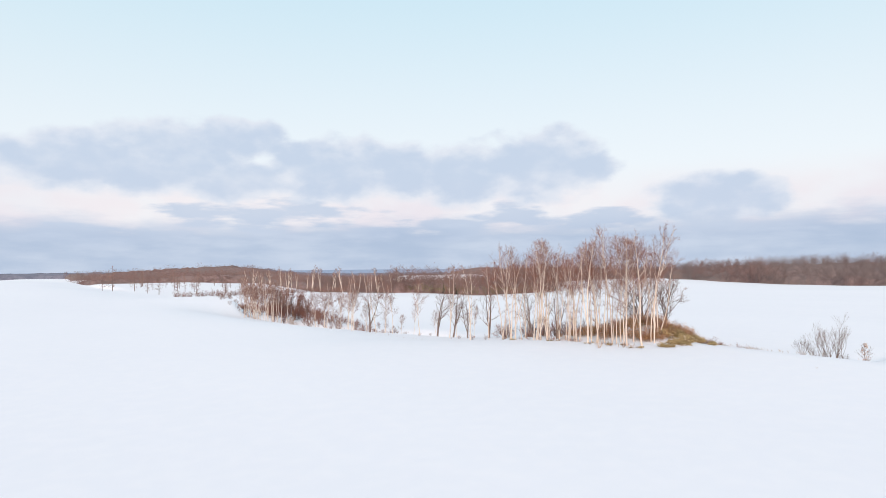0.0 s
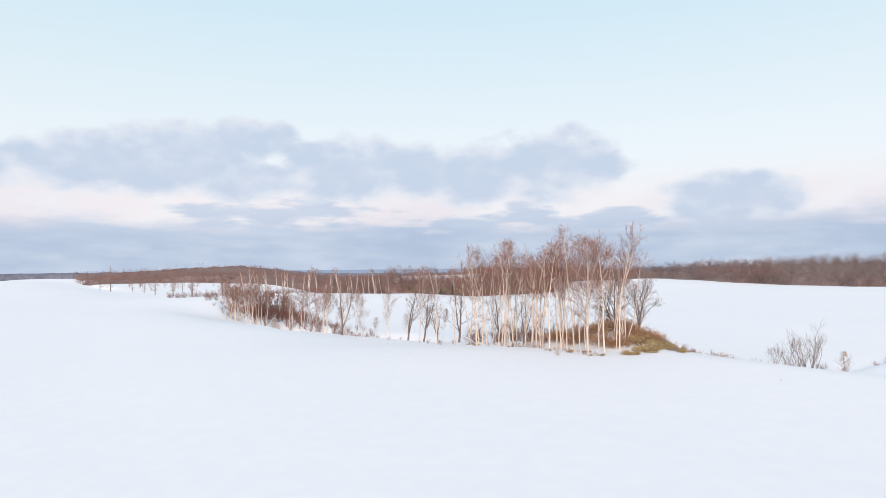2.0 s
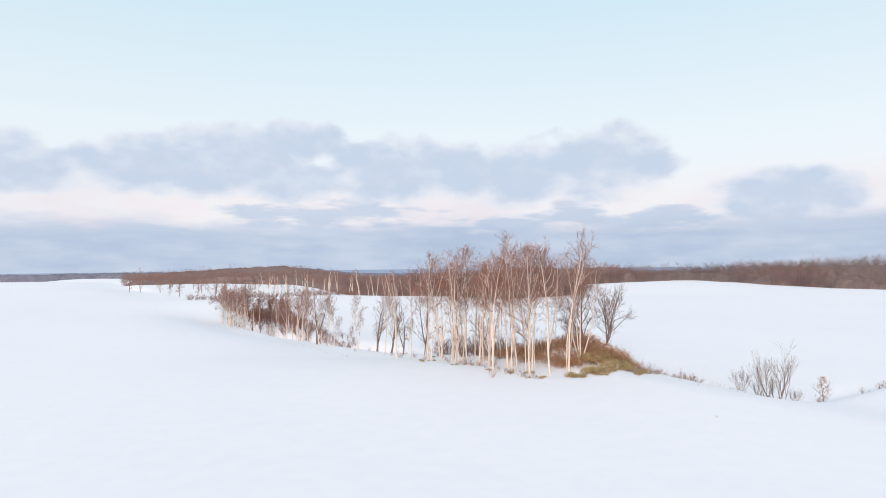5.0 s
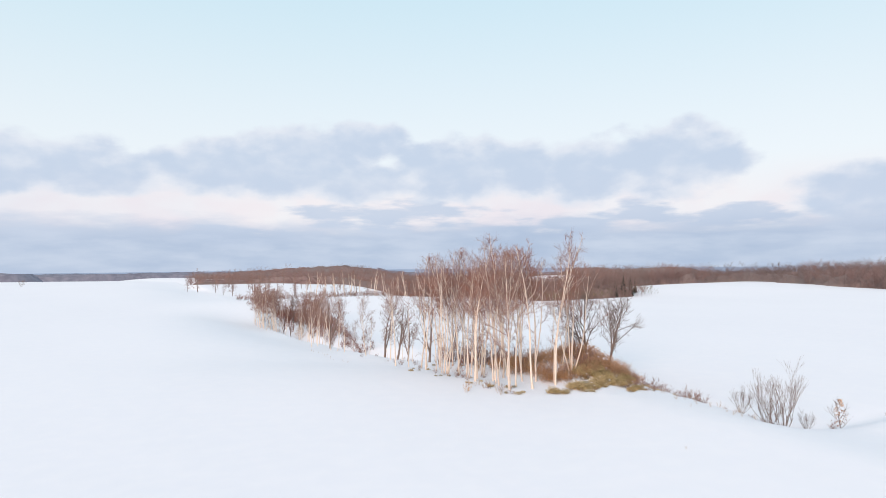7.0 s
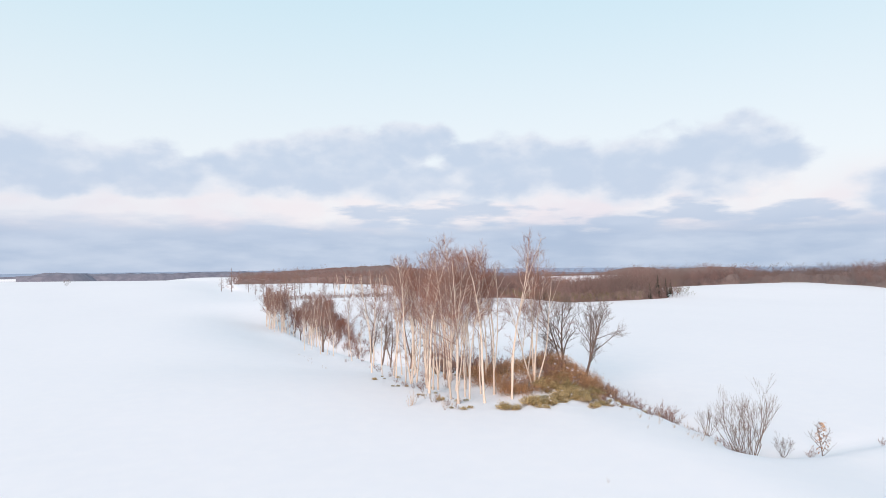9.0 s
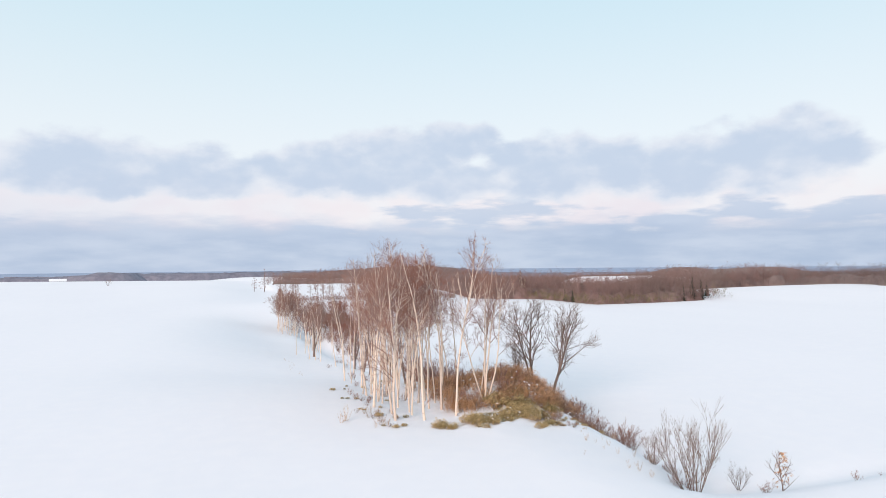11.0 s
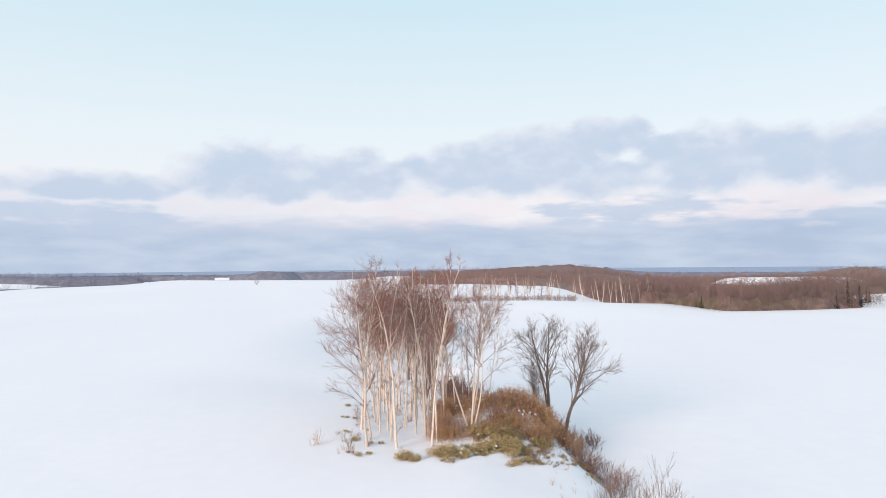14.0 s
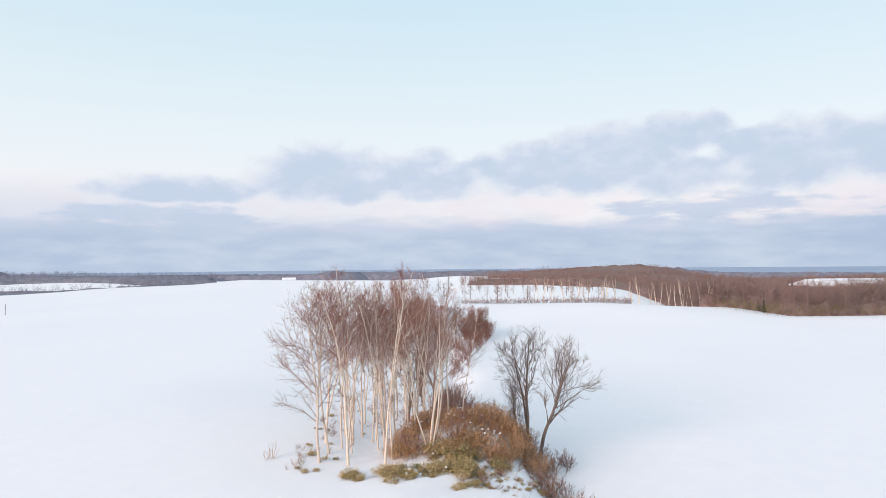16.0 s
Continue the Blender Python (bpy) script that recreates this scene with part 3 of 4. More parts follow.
larches = [tree_thing("larch_tree", 90 + i, DARK, TWIG, "narrow dark leafless tree at the far edge of the field", tall=9.5, girth=0.16, first=0.12,
                      limbs=40, limb_len=1.7, angle=1.25, branches=4, twigs=5, wobble=0.10, lift=0.0, lean=0.02, twig_len=0.5, twig_r=0.014, sides=5) for i in range(2)]
rows_of(larches, [(3.0, 262, 1.1), (-1.5, 258, 0.7), (9.0, 250, 0.8)] + [(rnd.uniform(8, 75), rnd.uniform(205, 320), rnd.uniform(0.55, 0.9)) for _ in range(46)],
        "bare trees beyond the field", 5, used)


# ---- brush ----
def shrub(name, seed, stems, tall, spread, boughs, twigs, look_of, label, twig_r=0.006, twig_len=0.35):
    """Stems fanning out of one root, with boughs and twigs."""
    rnd = random.Random(seed)
    wood, crown = Wood(), Wood()
    root_ring = None
    for i in range(stems):
        a = rnd.uniform(0, 2 * math.pi)
        out = spread * rnd.uniform(0.15, 1.0)
        root = Vector((math.cos(a) * 0.25 * rnd.random(), math.sin(a) * 0.25 * rnd.random(), -0.12)) if i else Vector((0, 0, -0.12))
        ln = tall * rnd.uniform(0.65, 1.05)
        pts = wander(rnd, root, Vector((math.cos(a) * out, math.sin(a) * out, 1)).normalized(), ln, 7, 0.13, 0.03)
        r = 0.008 + tall * 0.0035
        root_ring = wood.tube(pts, [r * (1 - 0.8 * q / 7) for q in range(8)], 4, root_ring)
        for _ in range(boughs):
            u = rnd.uniform(0.25, 1.0)
            p, d = along(pts, u)
            bp = wander(rnd, p, sideways(rnd, d, rnd.uniform(0.3, 0.8)), ln * rnd.uniform(0.15, 0.35), 3, 0.15, 0.05)
            crown.tube(bp, [twig_r * 1.3, twig_r * 1.1, twig_r, twig_r * 0.6], 3)
            for _ in range(twigs):
                tp, td = along(bp, rnd.random())
                crown.spike(tp, tp + sideways(rnd, td, rnd.uniform(0.2, 0.7)) * twig_len * rnd.uniform(0.5, 1.3), twig_r)
    top = new(name)
    mesh_object("framework", wood.v, wood.f, DARK, top)
    mesh_object("crown", crown.v, crown.f, look_of, top, flat=True)
    return tagged(top, label, "shrub")


def forked_bush(name, seed, stems, tall, label):
    """Stems that rise from one root and fork again and again into fine rods."""
    rnd = random.Random(seed)
    wood, crown = Wood(), Wood()
    ring = None

    def shoot(p, d, ln, r, level, ring=None):
        pts = wander(rnd, p, d, ln, 4, 0.07, 0.06)
        first = (wood if level < 2 else crown).tube(pts, [r * (1 - 0.09 * q) for q in range(5)], 4 if level < 2 else 3, ring)
        if level < 5:
            for _ in range(2 if rnd.random() < 0.7 else 3):
                q, dd = along(pts, rnd.uniform(0.55, 1.0))
                shoot(q, sideways(rnd, dd, rnd.uniform(0.12, 0.42)), ln * rnd.uniform(0.60, 0.85), max(0.0032, r * 0.60), level + 1)
        return first
    for i in range(stems):
        a = 2 * math.pi * (i + rnd.uniform(-0.4, 0.4)) / stems
        out = rnd.uniform(0.10, 1.0)
        root = Vector((math.cos(a) * 0.2, math.sin(a) * 0.2, -0.15)) if i else Vector((0, 0, -0.15))
        ring = shoot(root, Vector((math.cos(a) * out, math.sin(a) * out, 1)).normalized(), tall * rnd.uniform(0.30, 0.36), 0.026, 0, ring)
    top = new(name)
    mesh_object("framework", wood.v, wood.f, DARK, top)
    mesh_object("crown", crown.v, crown.f, DARK, top, flat=True)
    return tagged(top, label, "shrub")


def weed(name, seed, stalks, tall, label):
    """A few thin dry stalks with short side shoots."""
    rnd = random.Random(seed)
    w = Wood()
    ring = None
    for i in range(stalks):
        a = rnd.uniform(0, 2 * math.pi)
        p = Vector((math.cos(a), math.sin(a), 0)) * (0.12 * rnd.random()) + Vector((0, 0, -0.05))
        pts = wander(rnd, p, Vector((math.cos(a) * 0.25, math.sin(a) * 0.25, 1)).normalized(), tall * rnd.uniform(0.5, 1.1), 3, 0.12, 0.0)
        ring = w.tube(pts, [0.009, 0.007, 0.005, 0.003], 3, ring)
        for _ in range(3):
            q, d = along(pts, rnd.uniform(0.4, 1.0))
            w.spike(q, q + sideways(rnd, d, rnd.uniform(0.4, 0.9)) * tall * rnd.uniform(0.12, 0.3), 0.005)
    return tagged(mesh_object(name, w.v, w.f, STRAW, flat=True), label, "weed")


def clump(name, seed, blades, tall, spread, look_of, label, category, length=0.32, width=0.07):
    """Stalks bearing drooping blades."""
    rnd = random.Random(seed)
    stalk, leaf = Wood(), Wood()
    for i in range(max(6, blades // 9)):
        a, q = rnd.uniform(0, 2 * math.pi), math.sqrt(rnd.random())
        foot = Vector((math.cos(a) * spread * 0.7 * q, math.sin(a) * spread * 0.7 * q, -0.06))
        tip = foot + Vector((math.cos(a) * 0.3 * spread * q + rnd.uniform(-0.1, 0.1), math.sin(a) * 0.3 * spread * q + rnd.uniform(-0.1, 0.1), tall * rnd.uniform(0.55, 1.1) * (1.1 - 0.5 * q)))
        stalk.spike(foot, tip, 0.008)
        for _ in range(9):
            b = rnd.uniform(0, 2 * math.pi)
            p = foot.lerp(tip, rnd.uniform(0.35, 1.0))
            d = Vector((math.cos(b), math.sin(b), rnd.uniform(-0.5, 0.6))).normalized()
            up = (Vector((0, 0, 1)) - d * d.z).normalized()
            leaf.leaf(p, d, up, length * rnd.uniform(0.6, 1.25), width * rnd.uniform(0.7, 1.3))
    top = new(name)
    mesh_object("stalk", stalk.v, stalk.f, STRAW, top, flat=True)
    mesh_object("foliage", leaf.v, leaf.f, look_of, top, flat=True)
    return tagged(top, label, category)


def scatter(kinds, spots, group, seed, used, sink=0.0):
    rnd = random.Random(seed)
    for i, (x, y, s) in enumerate(spots):
        k = kinds[rnd.randrange(len(kinds))]
        ob = another(k, x, y, rnd.uniform(0, 360), s) if k.name in used else place(k, x, y, rnd.uniform(0, 360), s)
        used.add(k.name)
        tagged(ob, group=group)


red_shrubs = [shrub("red_shrub", 100 + i, 12, 2.9, 0.75, 7, 6, TWIG if i == 1 else RED_TWIG, "dense leafless reddish brown shrub in the hollow", 0.008, 0.5) for i in range(3)]
spots = []
for y in np.arange(50, 126, 0.5):
    wide = float(np.interp(y, (50, 70, 100, 126), (1.0, 2.0, 3.8, 2.0)))
    spots.append((float(np.interp(y, (50, 70, 100, 126), (4.6, 5.6, 9.5, 8.0))) + wide * rnd.uniform(-1, 1), y + rnd.uniform(-0.5, 0.5),
                  rnd.uniform(0.75, 1.15) * float(np.interp(y, (50, 70, 100, 126), (0.30, 0.46, 1.0, 0.6)))))
scatter(red_shrubs, spots, "reddish shrubs of the hollow", 7, used)
grey_shrubs = [forked_bush("grey_shrub", 120 + i, 12 - 3 * i, 3.9, "grey leafless many-stemmed bush fanning out on the snowy bank") for i in range(2)]
scatter(grey_shrubs, [(7.1, -11.8, 1.05), (8.9, -9.6, 0.55), (6.6, -9.6, 0.42), (10.0, -11.4, 0.32), (7.6, 7.6, 0.65), (6.9, 9.0, 0.6), (7.2, 11.5, 0.65), (6.2, 14.0, 0.65), (-66.5, 306, 1.0)], "grey bushes of the bank", 8, used)
low_brush = [shrub("low_brush", 130 + i, 11, 1.15, 0.9, 6, 5, TWIG, "low tangle of leafless grey brown brush poking through snow", 0.005, 0.2) for i in range(3)]
spots = [(float(hedge_x(y)) + rnd.uniform(-0.1, 2.0), y, rnd.uniform(0.7, 1.2) * float(np.interp(y, (-4.5, 0.5, 4), (0.75, 1.0, 1.2)))) for y in np.arange(-4.5, 4.5, 0.45)]
spots += [(float(hedge_x(y)) + rnd.uniform(0.0, 1.3), y, rnd.uniform(0.3, 0.75)) for y in np.arange(-12, -4.5, 0.5)]
spots += [(x, 178 - 0.25 * (x - 43) + rnd.uniform(-1, 3), rnd.uniform(1.2, 2.2)) for x in np.arange(8, 62, 0.7)]
spots += [(x + rnd.uniform(-2.5, 2.5), -12.9 + rnd.uniform(-0.7, 0.4), rnd.uniform(0.15, 0.5)) for x in (11, 11.6, 12.5, 16, 16.4, 17.3, 21, 22, 25.5)]
spots += [(-1.0 + rnd.gauss(0, 1.3), y + rnd.uniform(-2.5, 2.5), rnd.uniform(0.3, 0.8) * (1.0 if y < 26 else 0.55)) for y in np.arange(9, 44, 1.9)]
spots += [(rnd.uniform(0.8, 9.4), rnd.uniform(1.0, 11), rnd.uniform(0.6, 1.2)) for _ in range(28)]
spots += [(rnd.uniform(2.6, 5.6), rnd.uniform(11, 26), rnd.uniform(1.0, 1.9)) for _ in range(26)]
spots += [(rnd.uniform(4.5, 9.5), rnd.uniform(-3.2, 0.2), rnd.uniform(0.2, 0.5)) for _ in range(22)]
spots += [(rnd.uniform(8.2, 10.8), rnd.uniform(-1.5, 5.0), rnd.uniform(0.5, 1.0)) for _ in range(12)]
spots += [(-4.2 + rnd.gauss(0, 0.6), rnd.uniform(-1.2, 12), rnd.uniform(0.15, 0.45)) for _ in range(20)]
spots += [(rnd.uniform(-1.5, 4.5), y, rnd.uniform(0.5, 1.1)) for y in np.arange(99, 125, 0.8)]
spots += [(rnd.uniform(4.0, 9.0), rnd.uniform(-3.0, 0.5), rnd.uniform(0.15, 0.35)) for _ in range(26)]
scatter(low_brush, spots, "low brush along the bank", 9, used)
sasa = [clump("bamboo_grass_clump", 140 + i, 430, 0.85, 0.85, SASA, "olive and straw coloured dwarf bamboo clump in the snow", "bamboo grass", 0.27, 0.062) for i in range(4)]
dead = [clump("dead_leaf_bush", 150 + i, 380, 1.25, 0.95, DEAD, "rusty brown dead-leaved bush on the hump under the trees", "bush", 0.24, 0.032) for i in range(4)]
spots = []
for cx, cy, spread, count, size in ((-1.3, -1.9, 0.5, 5, 0.5), (1.0, -1.7, 0.7, 10, 0.6), (2.6, -1.2, 0.5, 5, 0.6), (4.2, -0.6, 0.7, 8, 0.7), (4.5, -2.8, 0.25, 3, 0.5), (-3.6, -0.8, 0.5, 3, 0.3),
                                    (-4.0, 1.5, 0.4, 3, 0.35), (3.9, 1.0, 0.9, 8, 0.85), (6.0, -1.4, 0.9, 3, 0.35), (8.0, -2.2, 0.8, 3, 0.3), (-4.4, 4.0, 0.5, 2, 0.25), (-4.6, 8.0, 0.6, 2, 0.25), (-4.2, 13.0, 0.7, 2, 0.25)):
    spots += [(cx + rnd.gauss(0, 1.0) * spread, cy + rnd.gauss(0, 0.75) * spread, size * rnd.uniform(0.45, 1.2)) for _ in range(int(count * 1.5))]
spots += [(rnd.uniform(-4.5, 2.0), rnd.uniform(4, 22), rnd.uniform(0.15, 0.32)) for _ in range(9)]
spots += [(rnd.uniform(4.4, 8.4), rnd.uniform(1.0, 7.5), rnd.uniform(0.6, 0.9)) for _ in range(9)]
HOLES = ((6.1, 2.3, 0.95), (3.2, 2.6, 0.5), (5.0, -0.3, 0.7), (7.4, 0.2, 0.9), (1.9, 0.9, 0.5), (4.3, 4.4, 0.6), (6.6, -1.9, 0.8))


def clear_of_holes(spots):
    return [p for p in spots if all(math.hypot(p[0] - x, p[1] - y) > r for x, y, r in HOLES)]


spots += [(rnd.uniform(2.4, 6.4), rnd.uniform(-1.2, 1.6), rnd.uniform(0.35, 0.75)) for _ in range(22)]
spots = clear_of_holes(spots)
spots += [(rnd.uniform(3.8, 8.6), rnd.uniform(-3.2, 0.2), rnd.uniform(0.10, 0.26)) for _ in range(46)]
scatter(sasa, spots, "dwarf bamboo clumps", 10, used)
spots = [(rnd.uniform(4.2, 8.2), rnd.uniform(0.4, 9.5), rnd.uniform(0.55, 1.15)) for _ in range(76)]
spots += [(rnd.uniform(0.4, 4.6), rnd.uniform(1.8, 12), rnd.uniform(0.6, 1.05)) for _ in range(62)]
spots += [(rnd.uniform(0.0, 1.6), rnd.uniform(0.9, 2.6), rnd.uniform(0.5, 0.85)) for _ in range(7)]
spots += [(rnd.uniform(5.0, 9.0), rnd.uniform(-2.4, 0.4), rnd.uniform(0.25, 0.5)) for _ in range(10)]
spots += [(rnd.uniform(0.5, 4.6), rnd.uniform(0.2, 2.6), rnd.uniform(0.4, 0.8)) for _ in range(24)]
spots += [(rnd.uniform(6.5, 9.2), rnd.uniform(-0.5, 4.5), rnd.uniform(0.5, 0.9)) for _ in range(18)]
spots = clear_of_holes(spots)
scatter(dead, spots, "dead-leaved bushes on the hump", 11, used)
sapling = tree_thing("leafy_sapling", 170, DARK, DARK, "small sapling with a few withered brown leaves on the snow", tall=1.6, girth=0.022, first=0.12, limbs=10, limb_len=0.5,
                     angle=0.8, branches=2, twigs=3, wobble=0.2, lift=0.08, lean=0.05, twig_len=0.15, twig_r=0.004, sides=5)
leafage = Wood()
for i in range(95):
    a, h = rnd.uniform(0, 2 * math.pi), rnd.uniform(0.25, 1.55)
    p = Vector((math.cos(a) * 0.30 * (1.7 - h) * rnd.random(), math.sin(a) * 0.30 * (1.7 - h) * rnd.random(), h))
    dv = Vector((math.cos(a), math.sin(a), -0.4)).normalized()
    leafage.leaf(p, dv, (Vector((0, 0, 1)) - dv * dv.z).normalized(), rnd.uniform(0.12, 0.20), 0.06)
mesh_object("foliage", leafage.v, leafage.f, DEAD, sapling, flat=True)
place(sapling, 11.4, -12.6, 0, 1.2)
thicket_leaf = [clump("dead_leaf_bush", 158, 300, 3.2, 1.3, DEAD, "tall bush holding its rusty dead leaves in the hollow", "bush", 0.22, 0.09)]
scatter(thicket_leaf, [(3.2, 85.0, 0.95), (4.6, 88.0, 0.9)], "leafy bushes of the hollow", 13, used)
tufts = [weed("dry_weed", 180 + i, 6 + i, 0.62, "dry straw weed standing in the open snow") for i in range(3)]
scatter(tufts, [(-4.1, -15.2, 0.35), (-6.4, 1.25, 1.6), (-6.6, 1.0, 1.2), *((-4.6 + rnd.uniform(-0.5, 0.5), rnd.uniform(-0.8, 3.0), rnd.uniform(0.6, 1.2)) for _ in range(12)), *((-6.4 + rnd.uniform(-0.5, 0.5), y, rnd.uniform(0.2, 0.45)) for y in np.arange(28, 40, 0.9)), *((float(hedge_x(y)) - rnd.uniform(0.3, 3.2), y, rnd.uniform(0.3, 0.8)) for y in np.arange(-12, -2.5, 0.42)), (3.4, -8.6, 0.4)],
        "dry weeds in the snow", 12, used)


# snow caught in the brush of the hump
def snow_pads(count, seed):
    rnd = random.Random(seed)
    pads = Wood()
    patches = [(6.3, 2.5), (6.0, 2.2)] + [(rnd.uniform(0.8, 9.0), rnd.uniform(-2.2, 6.0)) for _ in range(16)]
    for _ in range(count):
        x, y = rnd.uniform(0.6, 9.2), rnd.uniform(-2.2, 8.0)
        if rnd.random() < 0.8:
            cx, cy = patches[rnd.randrange(len(patches))]
            x, y = cx + rnd.gauss(0, 0.55), cy + rnd.gauss(0, 0.45)
        c = Vector((x, y, on_ground(x, y) + rnd.uniform(0.05, 0.95) * (1 if y > 0.5 else 0.5)))
        r, n0 = 0.02 + 0.045 * rnd.random() ** 2, len(pads.v)
        tilt = Vector((rnd.uniform(-0.35, 0.35), rnd.uniform(-0.6, 0.1), 0))
        for h, k in ((-0.05, 0.9), (0.03, 1.0), (0.09, 0.55)):
            for j in range(7):
                t = 2 * math.pi * j / 7
                w = r * k * rnd.uniform(0.45, 1.5)
                pads.v.append(c + Vector((math.cos(t) * w, math.sin(t) * w, h * r + w * (tilt.x * math.cos(t) - tilt.y * math.sin(t)))))
        pads.v.append(c + Vector((0, 0, 0.1 * r)))
        for q in (0, 1):
            for j in range(7):
                pads.f.append((n0 + q * 7 + j, n0 + q * 7 + (j + 1) % 7, n0 + q * 7 + 7 + (j + 1) % 7, n0 + q * 7 + 7 + j))
        for j in range(7):
            pads.f.append((n0 + 14 + j, n0 + 14 + (j + 1) % 7, n0 + 21))
    return tagged(mesh_object("snow_on_brush", pads.v, pads.f, SNOW), "small pads of snow caught on the brush", "snow", kind="stuff")


snow_pads(260, 31)


# ---- far single things ----
def conifer(seed, tall):
    rnd = random.Random(seed)
    trunk, crown = Wood(), Wood()
    trunk.tube([Vector((0, 0, -0.3)), Vector((0, 0, tall * 0.5)), Vector((0, 0, tall))], [tall * 0.016, tall * 0.010, 0.02], 6)
    n = int(tall * 34)
    for i in range(n):
        u = 0.08 + 0.9 * i / n
        ln = tall * 0.24 * (1.02 - u) * rnd.uniform(0.7, 1.15)
        a = rnd.uniform(0, 2 * math.pi)
        p = Vector((0, 0, tall * u))
        e = p + Vector((math.cos(a) * ln, math.sin(a) * ln, -0.25 * ln))
        crown.spike(p, e, 0.05 + ln * 0.10)
    top = new("conifer_tree")
    mesh_object("trunk", trunk.v, trunk.f, DARK, top)
    mesh_object("crown", crown.v, crown.f, CONIFER, top, flat=True)
    return tagged(top, "dark green conifer at the edge of the bare woods", "tree")


conifers = [conifer(51, 7.0), conifer(52, 6.0)]
rows_of(conifers, [(232, 399, 1.5), (118, 138, 1.0), (121, 139, 0.8), (126, 136, 0.9), (131, 138, 1.25), (134, 137, 0.8), (137, 141, 1.0), (129, 140, 1.1), (141, 143, 0.8), (99, 138, 0.7), (104, 141, 0.6), (110, 138, 0.65),
                   (92, 152, 0.6), (145, 147, 0.6), (88, 140, 0.6)], "dark conifers", 2, used)


def farm_building(x, y, turn):
    w, d, h = 5.0, 2.6, 1.4
    top = new("farm_building")
    wall = [(sx * w, sy * d, z) for z in (-1.0, h) for sx, sy in ((-1, -1), (1, -1), (1, 1), (-1, 1))] + [(-w, 0, h + 1.2), (w, 0, h + 1.2)]
    mesh_object("wall", wall, [(0, 1, 5, 4), (1, 2, 6, 9, 5), (2, 3, 7, 6), (3, 0, 4, 8, 7)], PALE_WALL, top, flat=True)
    e, t = 0.5, 0.25
    for sgn in (-1, 1):
        lo, hi = (sgn * (d + e), h - 0.2), (0, h + 1.25)
        v = [(sx * (w + e), p[0], p[1] + dz) for dz in (0, t) for p in (lo, hi) for sx in (-1, 1)]
        mesh_object("roof_slope", v, [(0, 1, 3, 2), (4, 6, 7, 5), (0, 4, 5, 1), (2, 3, 7, 6), (0, 2, 6, 4), (1, 5, 7, 3)], SNOW, top, flat=True)
    top.matrix_basis = pose(x, y, on_ground(x, y), 0, 0, turn)
    return tagged(top, "long low farm building with a snow-covered roof", "building")


farm_building(-128, 492, 12)


def stake(x, y):
    w = Wood()
    w.tube([Vector((0, 0, -0.3)), Vector((0.02, 0, 1.3)), Vector((0.05, 0.02, 2.6))], [0.07, 0.06, 0.055], 8)
    ob = mesh_object("field_stake", w.v, w.f, DARK)
    ob.matrix_basis = pose(x, y, on_ground(x, y), 0, 0, 0)
    return tagged(ob, "dark wooden stake standing alone in the snowy field", "stake")


stake(-103, 119)


# ---- woods of the valley, the ridge and the far hills ----
def bare_crown(seed, limbs, twigs, thick, wide, slim=0.0):
    """A leafless tree ten metres tall, as arrays of points and triangles."""
    rnd = random.Random(seed)
    w = Wood()
    tip = Vector((rnd.uniform(-0.5, 0.5), rnd.uniform(-0.5, 0.5), 9.2))
    w.spike(Vector((0, 0, -0.3)), tip, 0.06 - slim)
    for _ in range(limbs):
        u, a = rnd.uniform(0.10, 0.82), rnd.uniform(0, 2 * math.pi)
        p = tip * u
        reach = wide * (1.05 - 0.75 * abs(u - 0.45)) * rnd.uniform(0.6, 1.1)
        e = p + Vector((math.cos(a) * reach, math.sin(a) * reach, reach * rnd.uniform(0.7, 1.4)))
        e.z = min(e.z, 9.7 + rnd.uniform(-0.4, 0.3))
        w.spike(p, e, 0.05)
        for _ in range(twigs):
            q = p.lerp(e, rnd.uniform(0.3, 1.0))
            b = rnd.uniform(0, 2 * math.pi)
            d = Vector((math.cos(b), math.sin(b), rnd.uniform(0.2, 1.5))).normalized()
            w.spike(q, q + d * rnd.uniform(0.8, 1.6), thick * rnd.uniform(0.7, 1.3))
    return np.array([tuple(v) for v in w.v]), np.array(w.f)


def stand(name, label, spots, models, sizes, look_of, seed):
    """Many far trees as one mesh."""
    nr = np.random.RandomState(seed)
    vs, ts, n = [], [], 0
    zs = height(spots[:, 0], spots[:, 1])
    turn = nr.uniform(0, 2 * math.pi, len(spots))
    size = nr.uniform(sizes[0], sizes[1], len(spots)) / 10.0
    pick = nr.randint(0, len(models), len(spots))
    for (x, y), z, t, k, m in zip(spots, zs, turn, size, pick):
        v, f = models[m]
        c, q = math.cos(t) * k, math.sin(t) * k
        vs.append(np.stack([v[:, 0] * c - v[:, 1] * q + x, v[:, 0] * q + v[:, 1] * c + y, v[:, 2] * k + z], -1))
        ts.append(f + n)
        n += len(v)
    vs, ts = np.concatenate(vs), np.concatenate(ts)
    me = bpy.data.meshes.new(name)
    me.vertices.add(len(vs))
    me.vertices.foreach_set("co", vs.astype(np.float32).ravel())
    me.loops.add(ts.size)
    me.loops.foreach_set("vertex_index", ts.astype(np.int32).ravel())
    me.polygons.add(len(ts))
    me.polygons.foreach_set("loop_start", np.arange(0, ts.size, 3, dtype=np.int32))
    me.update(calc_edges=True)
    me.shade_flat()
    me.materials.append(look_of)
    return tagged(new(name, me), label, "woodland", kind="stuff")


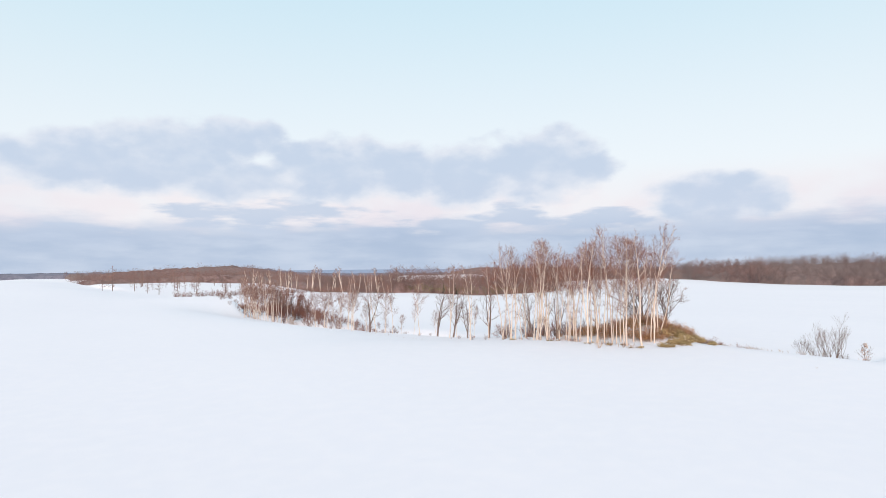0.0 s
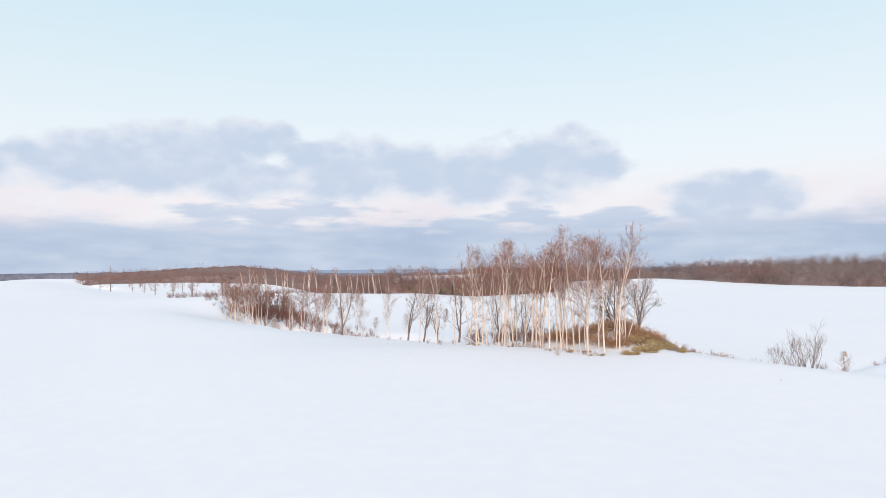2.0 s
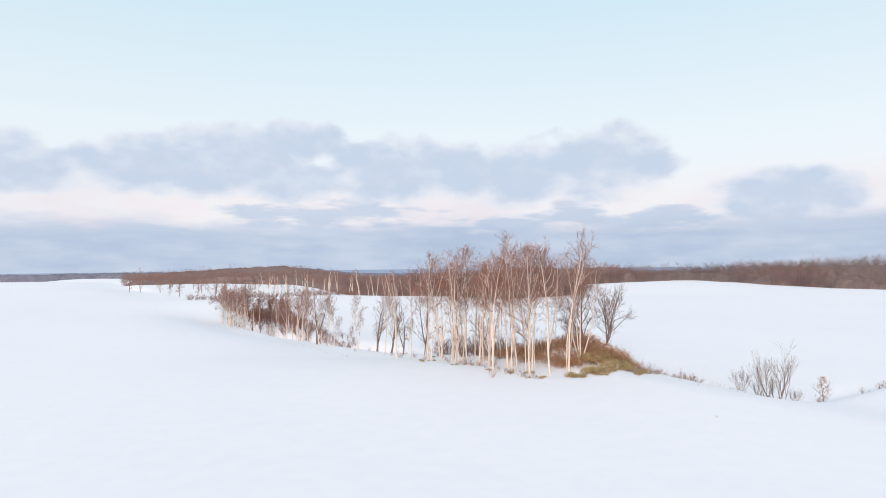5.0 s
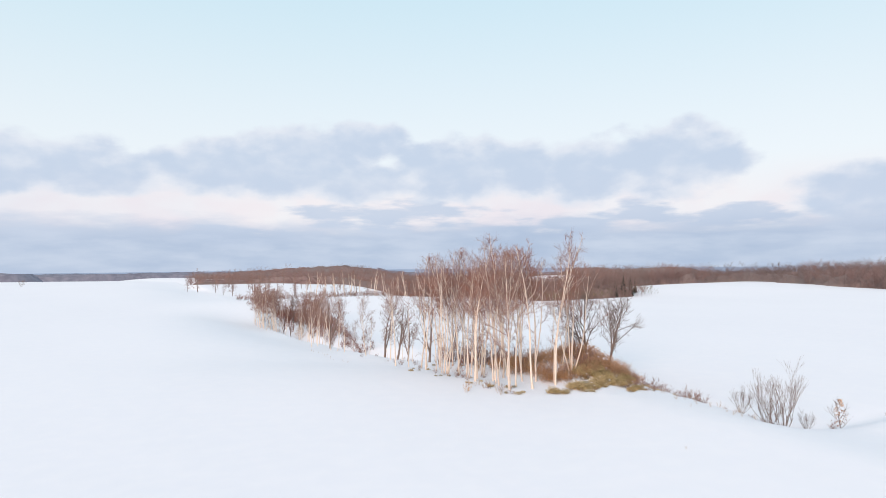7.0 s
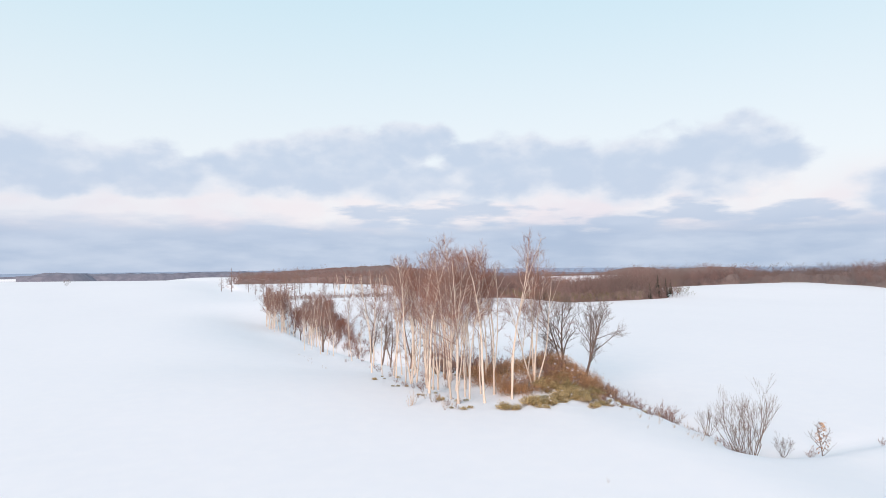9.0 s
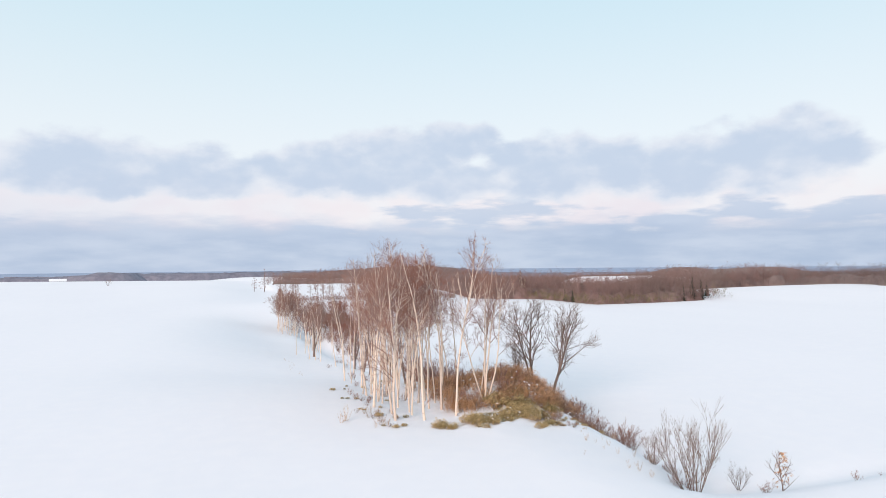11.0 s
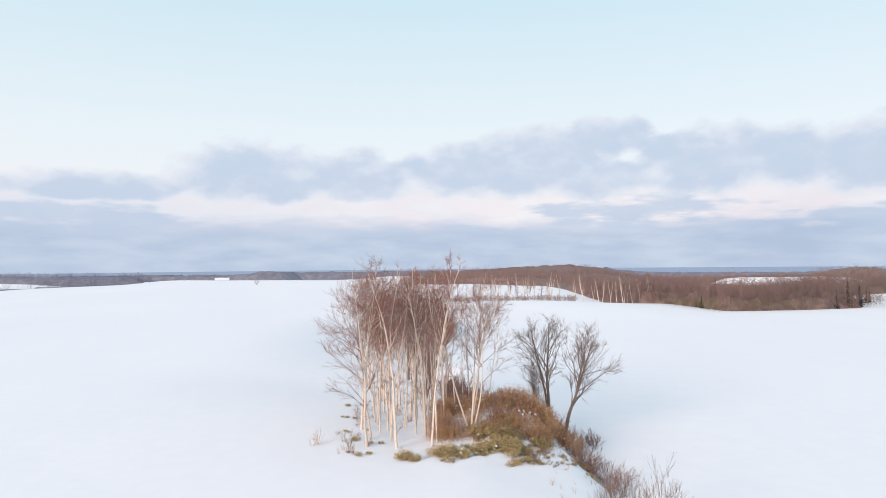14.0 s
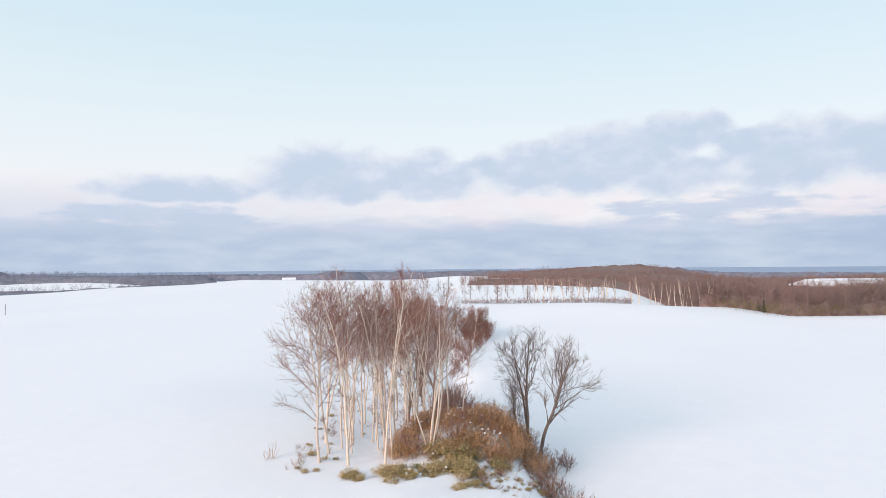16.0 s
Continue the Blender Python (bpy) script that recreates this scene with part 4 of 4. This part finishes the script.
def sown(inside, box, gap, seed):
    """Spots on a jittered grid, where inside() holds."""
    nr = np.random.RandomState(seed)
    X, Y = np.meshgrid(np.arange(box[0], box[1], gap), np.arange(box[2], box[3], gap))
    X, Y = (X + nr.uniform(-0.6, 0.6, X.shape) * gap).ravel(), (Y + nr.uniform(-0.6, 0.6, Y.shape) * gap).ravel()
    keep = inside(X, Y)
    return np.stack([X[keep], Y[keep]], -1)


def beyond_rim(x, y, near, wide):
    r = field_rim(x, y)
    return (r < -near) & (r > -wide) & (x > 30) & (y > -60)


def clearings(x, y):
    return roll_noise(x, y, 95, 8) + 0.6 * roll_noise(x, y, 37, 9)


def in_valley(x, y):
    return beyond_rim(x, y, 5, 110) & (x < 235) & (x - 0.15 * (y - 200) > 84)


def on_ridge(x, y):
    return beyond_rim(x, y, 2, 150) & (x >= 195)


def on_hills(x, y):
    return (field_rim(x, y) < -95) & (clearings(x, y) < 0.50) & (np.hypot(x, y) < 1100) & (y > -80) & (x > 0.1 * y - 30) & ((x - 0.15 * (y - 200) > 80) | (y > 322 + 40 * (1 - step(x, 15, 60)))) & ~(np.hypot((x - 318) / 62.0, (y - 445) / 30.0) < 1 + 0.3 * roll_noise(x, y, 11, 2))


def mound_of(x, y):
    return bump(x, y, -150, 800, 58, 50)


def on_horizon(x, y):
    r = np.hypot(x, y)
    return ((r > 900) | (mound_of(x, y) > 0.3)) & ((clearings(x * 0.4, y * 0.4) < -0.05) | (mound_of(x, y) > 0.3)) & (y > -0.1 * np.abs(x)) & (r < 2500)


def in_west(x, y):
    glade = np.hypot((x + 318) / 75.0, (y - 470) / 45.0) < 1
    return (-x - curve(y, (200, 280, 350, 420, 600), (188, 168, 145, 140, 190)) > 26) & ~glade & (y > 200) & (np.hypot(x, y) < 900) & (y < 700)


near_models = [bare_crown(300 + i, 10, 6, 0.029, 2.8) for i in range(6)]
far_models = [bare_crown(320 + i, 7, 4, 0.042, 2.9) for i in range(5)]
low_models = [bare_crown(340 + i, 9, 4, 0.06, 4.2, 0.02) for i in range(4)]
stand("valley_woods", "reddish brown leafless woodland filling the valley", sown(in_valley, (60, 260, 100, 330), 2.5, 3), near_models, (8.0, 11.5), FAR_WOOD, 3)
stand("valley_thicket", "low brown leafless thicket under the valley woods", sown(lambda x, y: beyond_rim(x, y, 2.5, 34) & (x - 0.15 * (y - 200) > 80) & (x < 240), (60, 260, 90, 330), 2.3, 6), low_models, (2.2, 5.5), FAR_WOOD, 6)
stand("ridge_woods", "grey brown leafless woodland along the ridge", sown(on_ridge, (195, 420, -60, 330), 4.5, 4), near_models, (7.0, 10.5), RIDGE_WOOD, 4)
stand("ridge_thicket", "low grey brown thicket along the foot of the ridge", sown(lambda x, y: beyond_rim(x, y, 0.5, 24) & (x >= 190), (190, 300, -60, 330), 2.4, 7), low_models, (2.5, 5.0), RIDGE_WOOD, 7)
stand("hill_woods", "brown leafless woodland over the farther hills", sown(lambda x, y: on_hills(x, y) & (np.hypot(x, y) < 760), (-30, 760, -60, 760), 6.6, 5), far_models, (8.0, 12.0), FAR_WOOD, 5)


stand("distant_woods", "brown leafless woodland on the hills near the horizon", sown(lambda x, y: on_hills(x, y) & (np.hypot(x, y) >= 760) & (np.hypot(x, y) < 960), (-30, 960, -60, 960), 9.0, 9), far_models, (8.0, 11.0), FAR_WOOD, 9)
stand("rim_scrub", "olive dwarf bamboo and young conifers along the edge of the valley", sown(lambda x, y: beyond_rim(x, y, 0.2, 5) & (x > 84) & (x < 196) & (clearings(x * 5, y * 5) < 0.5), (70, 200, 90, 330), 1.5, 11), low_models, (1.6, 3.6), SCRUB, 11)


def canopy(name, label, box, cell, tall, inside, seed, look_of, low):
    """Distant tree tops as one lumpy sheet that comes down to the ground at its edges."""
    xs, ys = np.arange(box[0], box[1], cell), np.arange(box[2], box[3], cell)
    nr = np.random.RandomState(seed)
    X, Y = np.meshgrid(xs, ys)
    X, Y = X + nr.uniform(-0.35, 0.35, X.shape) * cell, Y + nr.uniform(-0.35, 0.35, X.shape) * cell
    m = inside(X, Y)
    core = m.copy()
    for a in (0, 1, 2):
        for b in (0, 1, 2):
            core[1:-1, 1:-1] &= m[a:m.shape[0] - 2 + a, b:m.shape[1] - 2 + b]
    core[0, :] = core[-1, :] = core[:, 0] = core[:, -1] = False
    tall = np.where(np.hypot(X, Y) > 950, max(tall, 9.0), tall)
    Z = height(X, Y) + np.where(core, tall * nr.uniform(low, 0.98, X.shape), -0.6)
    idx = -np.ones(X.shape, int)
    idx[m] = np.arange(m.sum())
    quads = np.stack([idx[:-1, :-1], idx[:-1, 1:], idx[1:, 1:], idx[1:, :-1]], -1).reshape(-1, 4)
    quads = quads[(quads >= 0).all(1)]
    return tagged(mesh_object(name, np.stack([X[m], Y[m], Z[m]], -1).tolist(), quads.tolist(), look_of), label, "woodland", kind="stuff")


canopy("ridge_underwood", "grey brown underwood between the trees of the ridge", (190, 430, -70, 330), 4.0, 5.0, on_ridge, 25, CANOPY, 0.5)
canopy("valley_underwood", "brown underwood between the trees of the valley", (70, 260, 90, 330), 3.5, 4.8, in_valley, 26, CANOPY, 0.4)
canopy("hill_underwood", "brown underwood between the trees of the farther hills", (-30, 1100, -80, 1100), 5.5, 5.5, on_hills, 21, CANOPY, 0.6)
# the last three woods have distance haze painted into their colour
canopy("horizon_canopy", "woodland on the far hills, blue grey haze put into its colour", (-2300, 2400, -100, 2400), 13.0, 12.0, on_horizon, 22, HAZED_WOOD, 0.72)
stand("west_woods", "leafless woodland below the western field edge, haze put into its colour", sown(in_west, (-760, -130, 200, 700), 8.0, 8), far_models, (7.0, 10.0), HAZED_WOOD, 8)
canopy("west_underwood", "underwood between the western trees, haze put into its colour", (-760, -130, 200, 700), 5.5, 4.5, in_west, 23, HAZED_WOOD, 0.6)
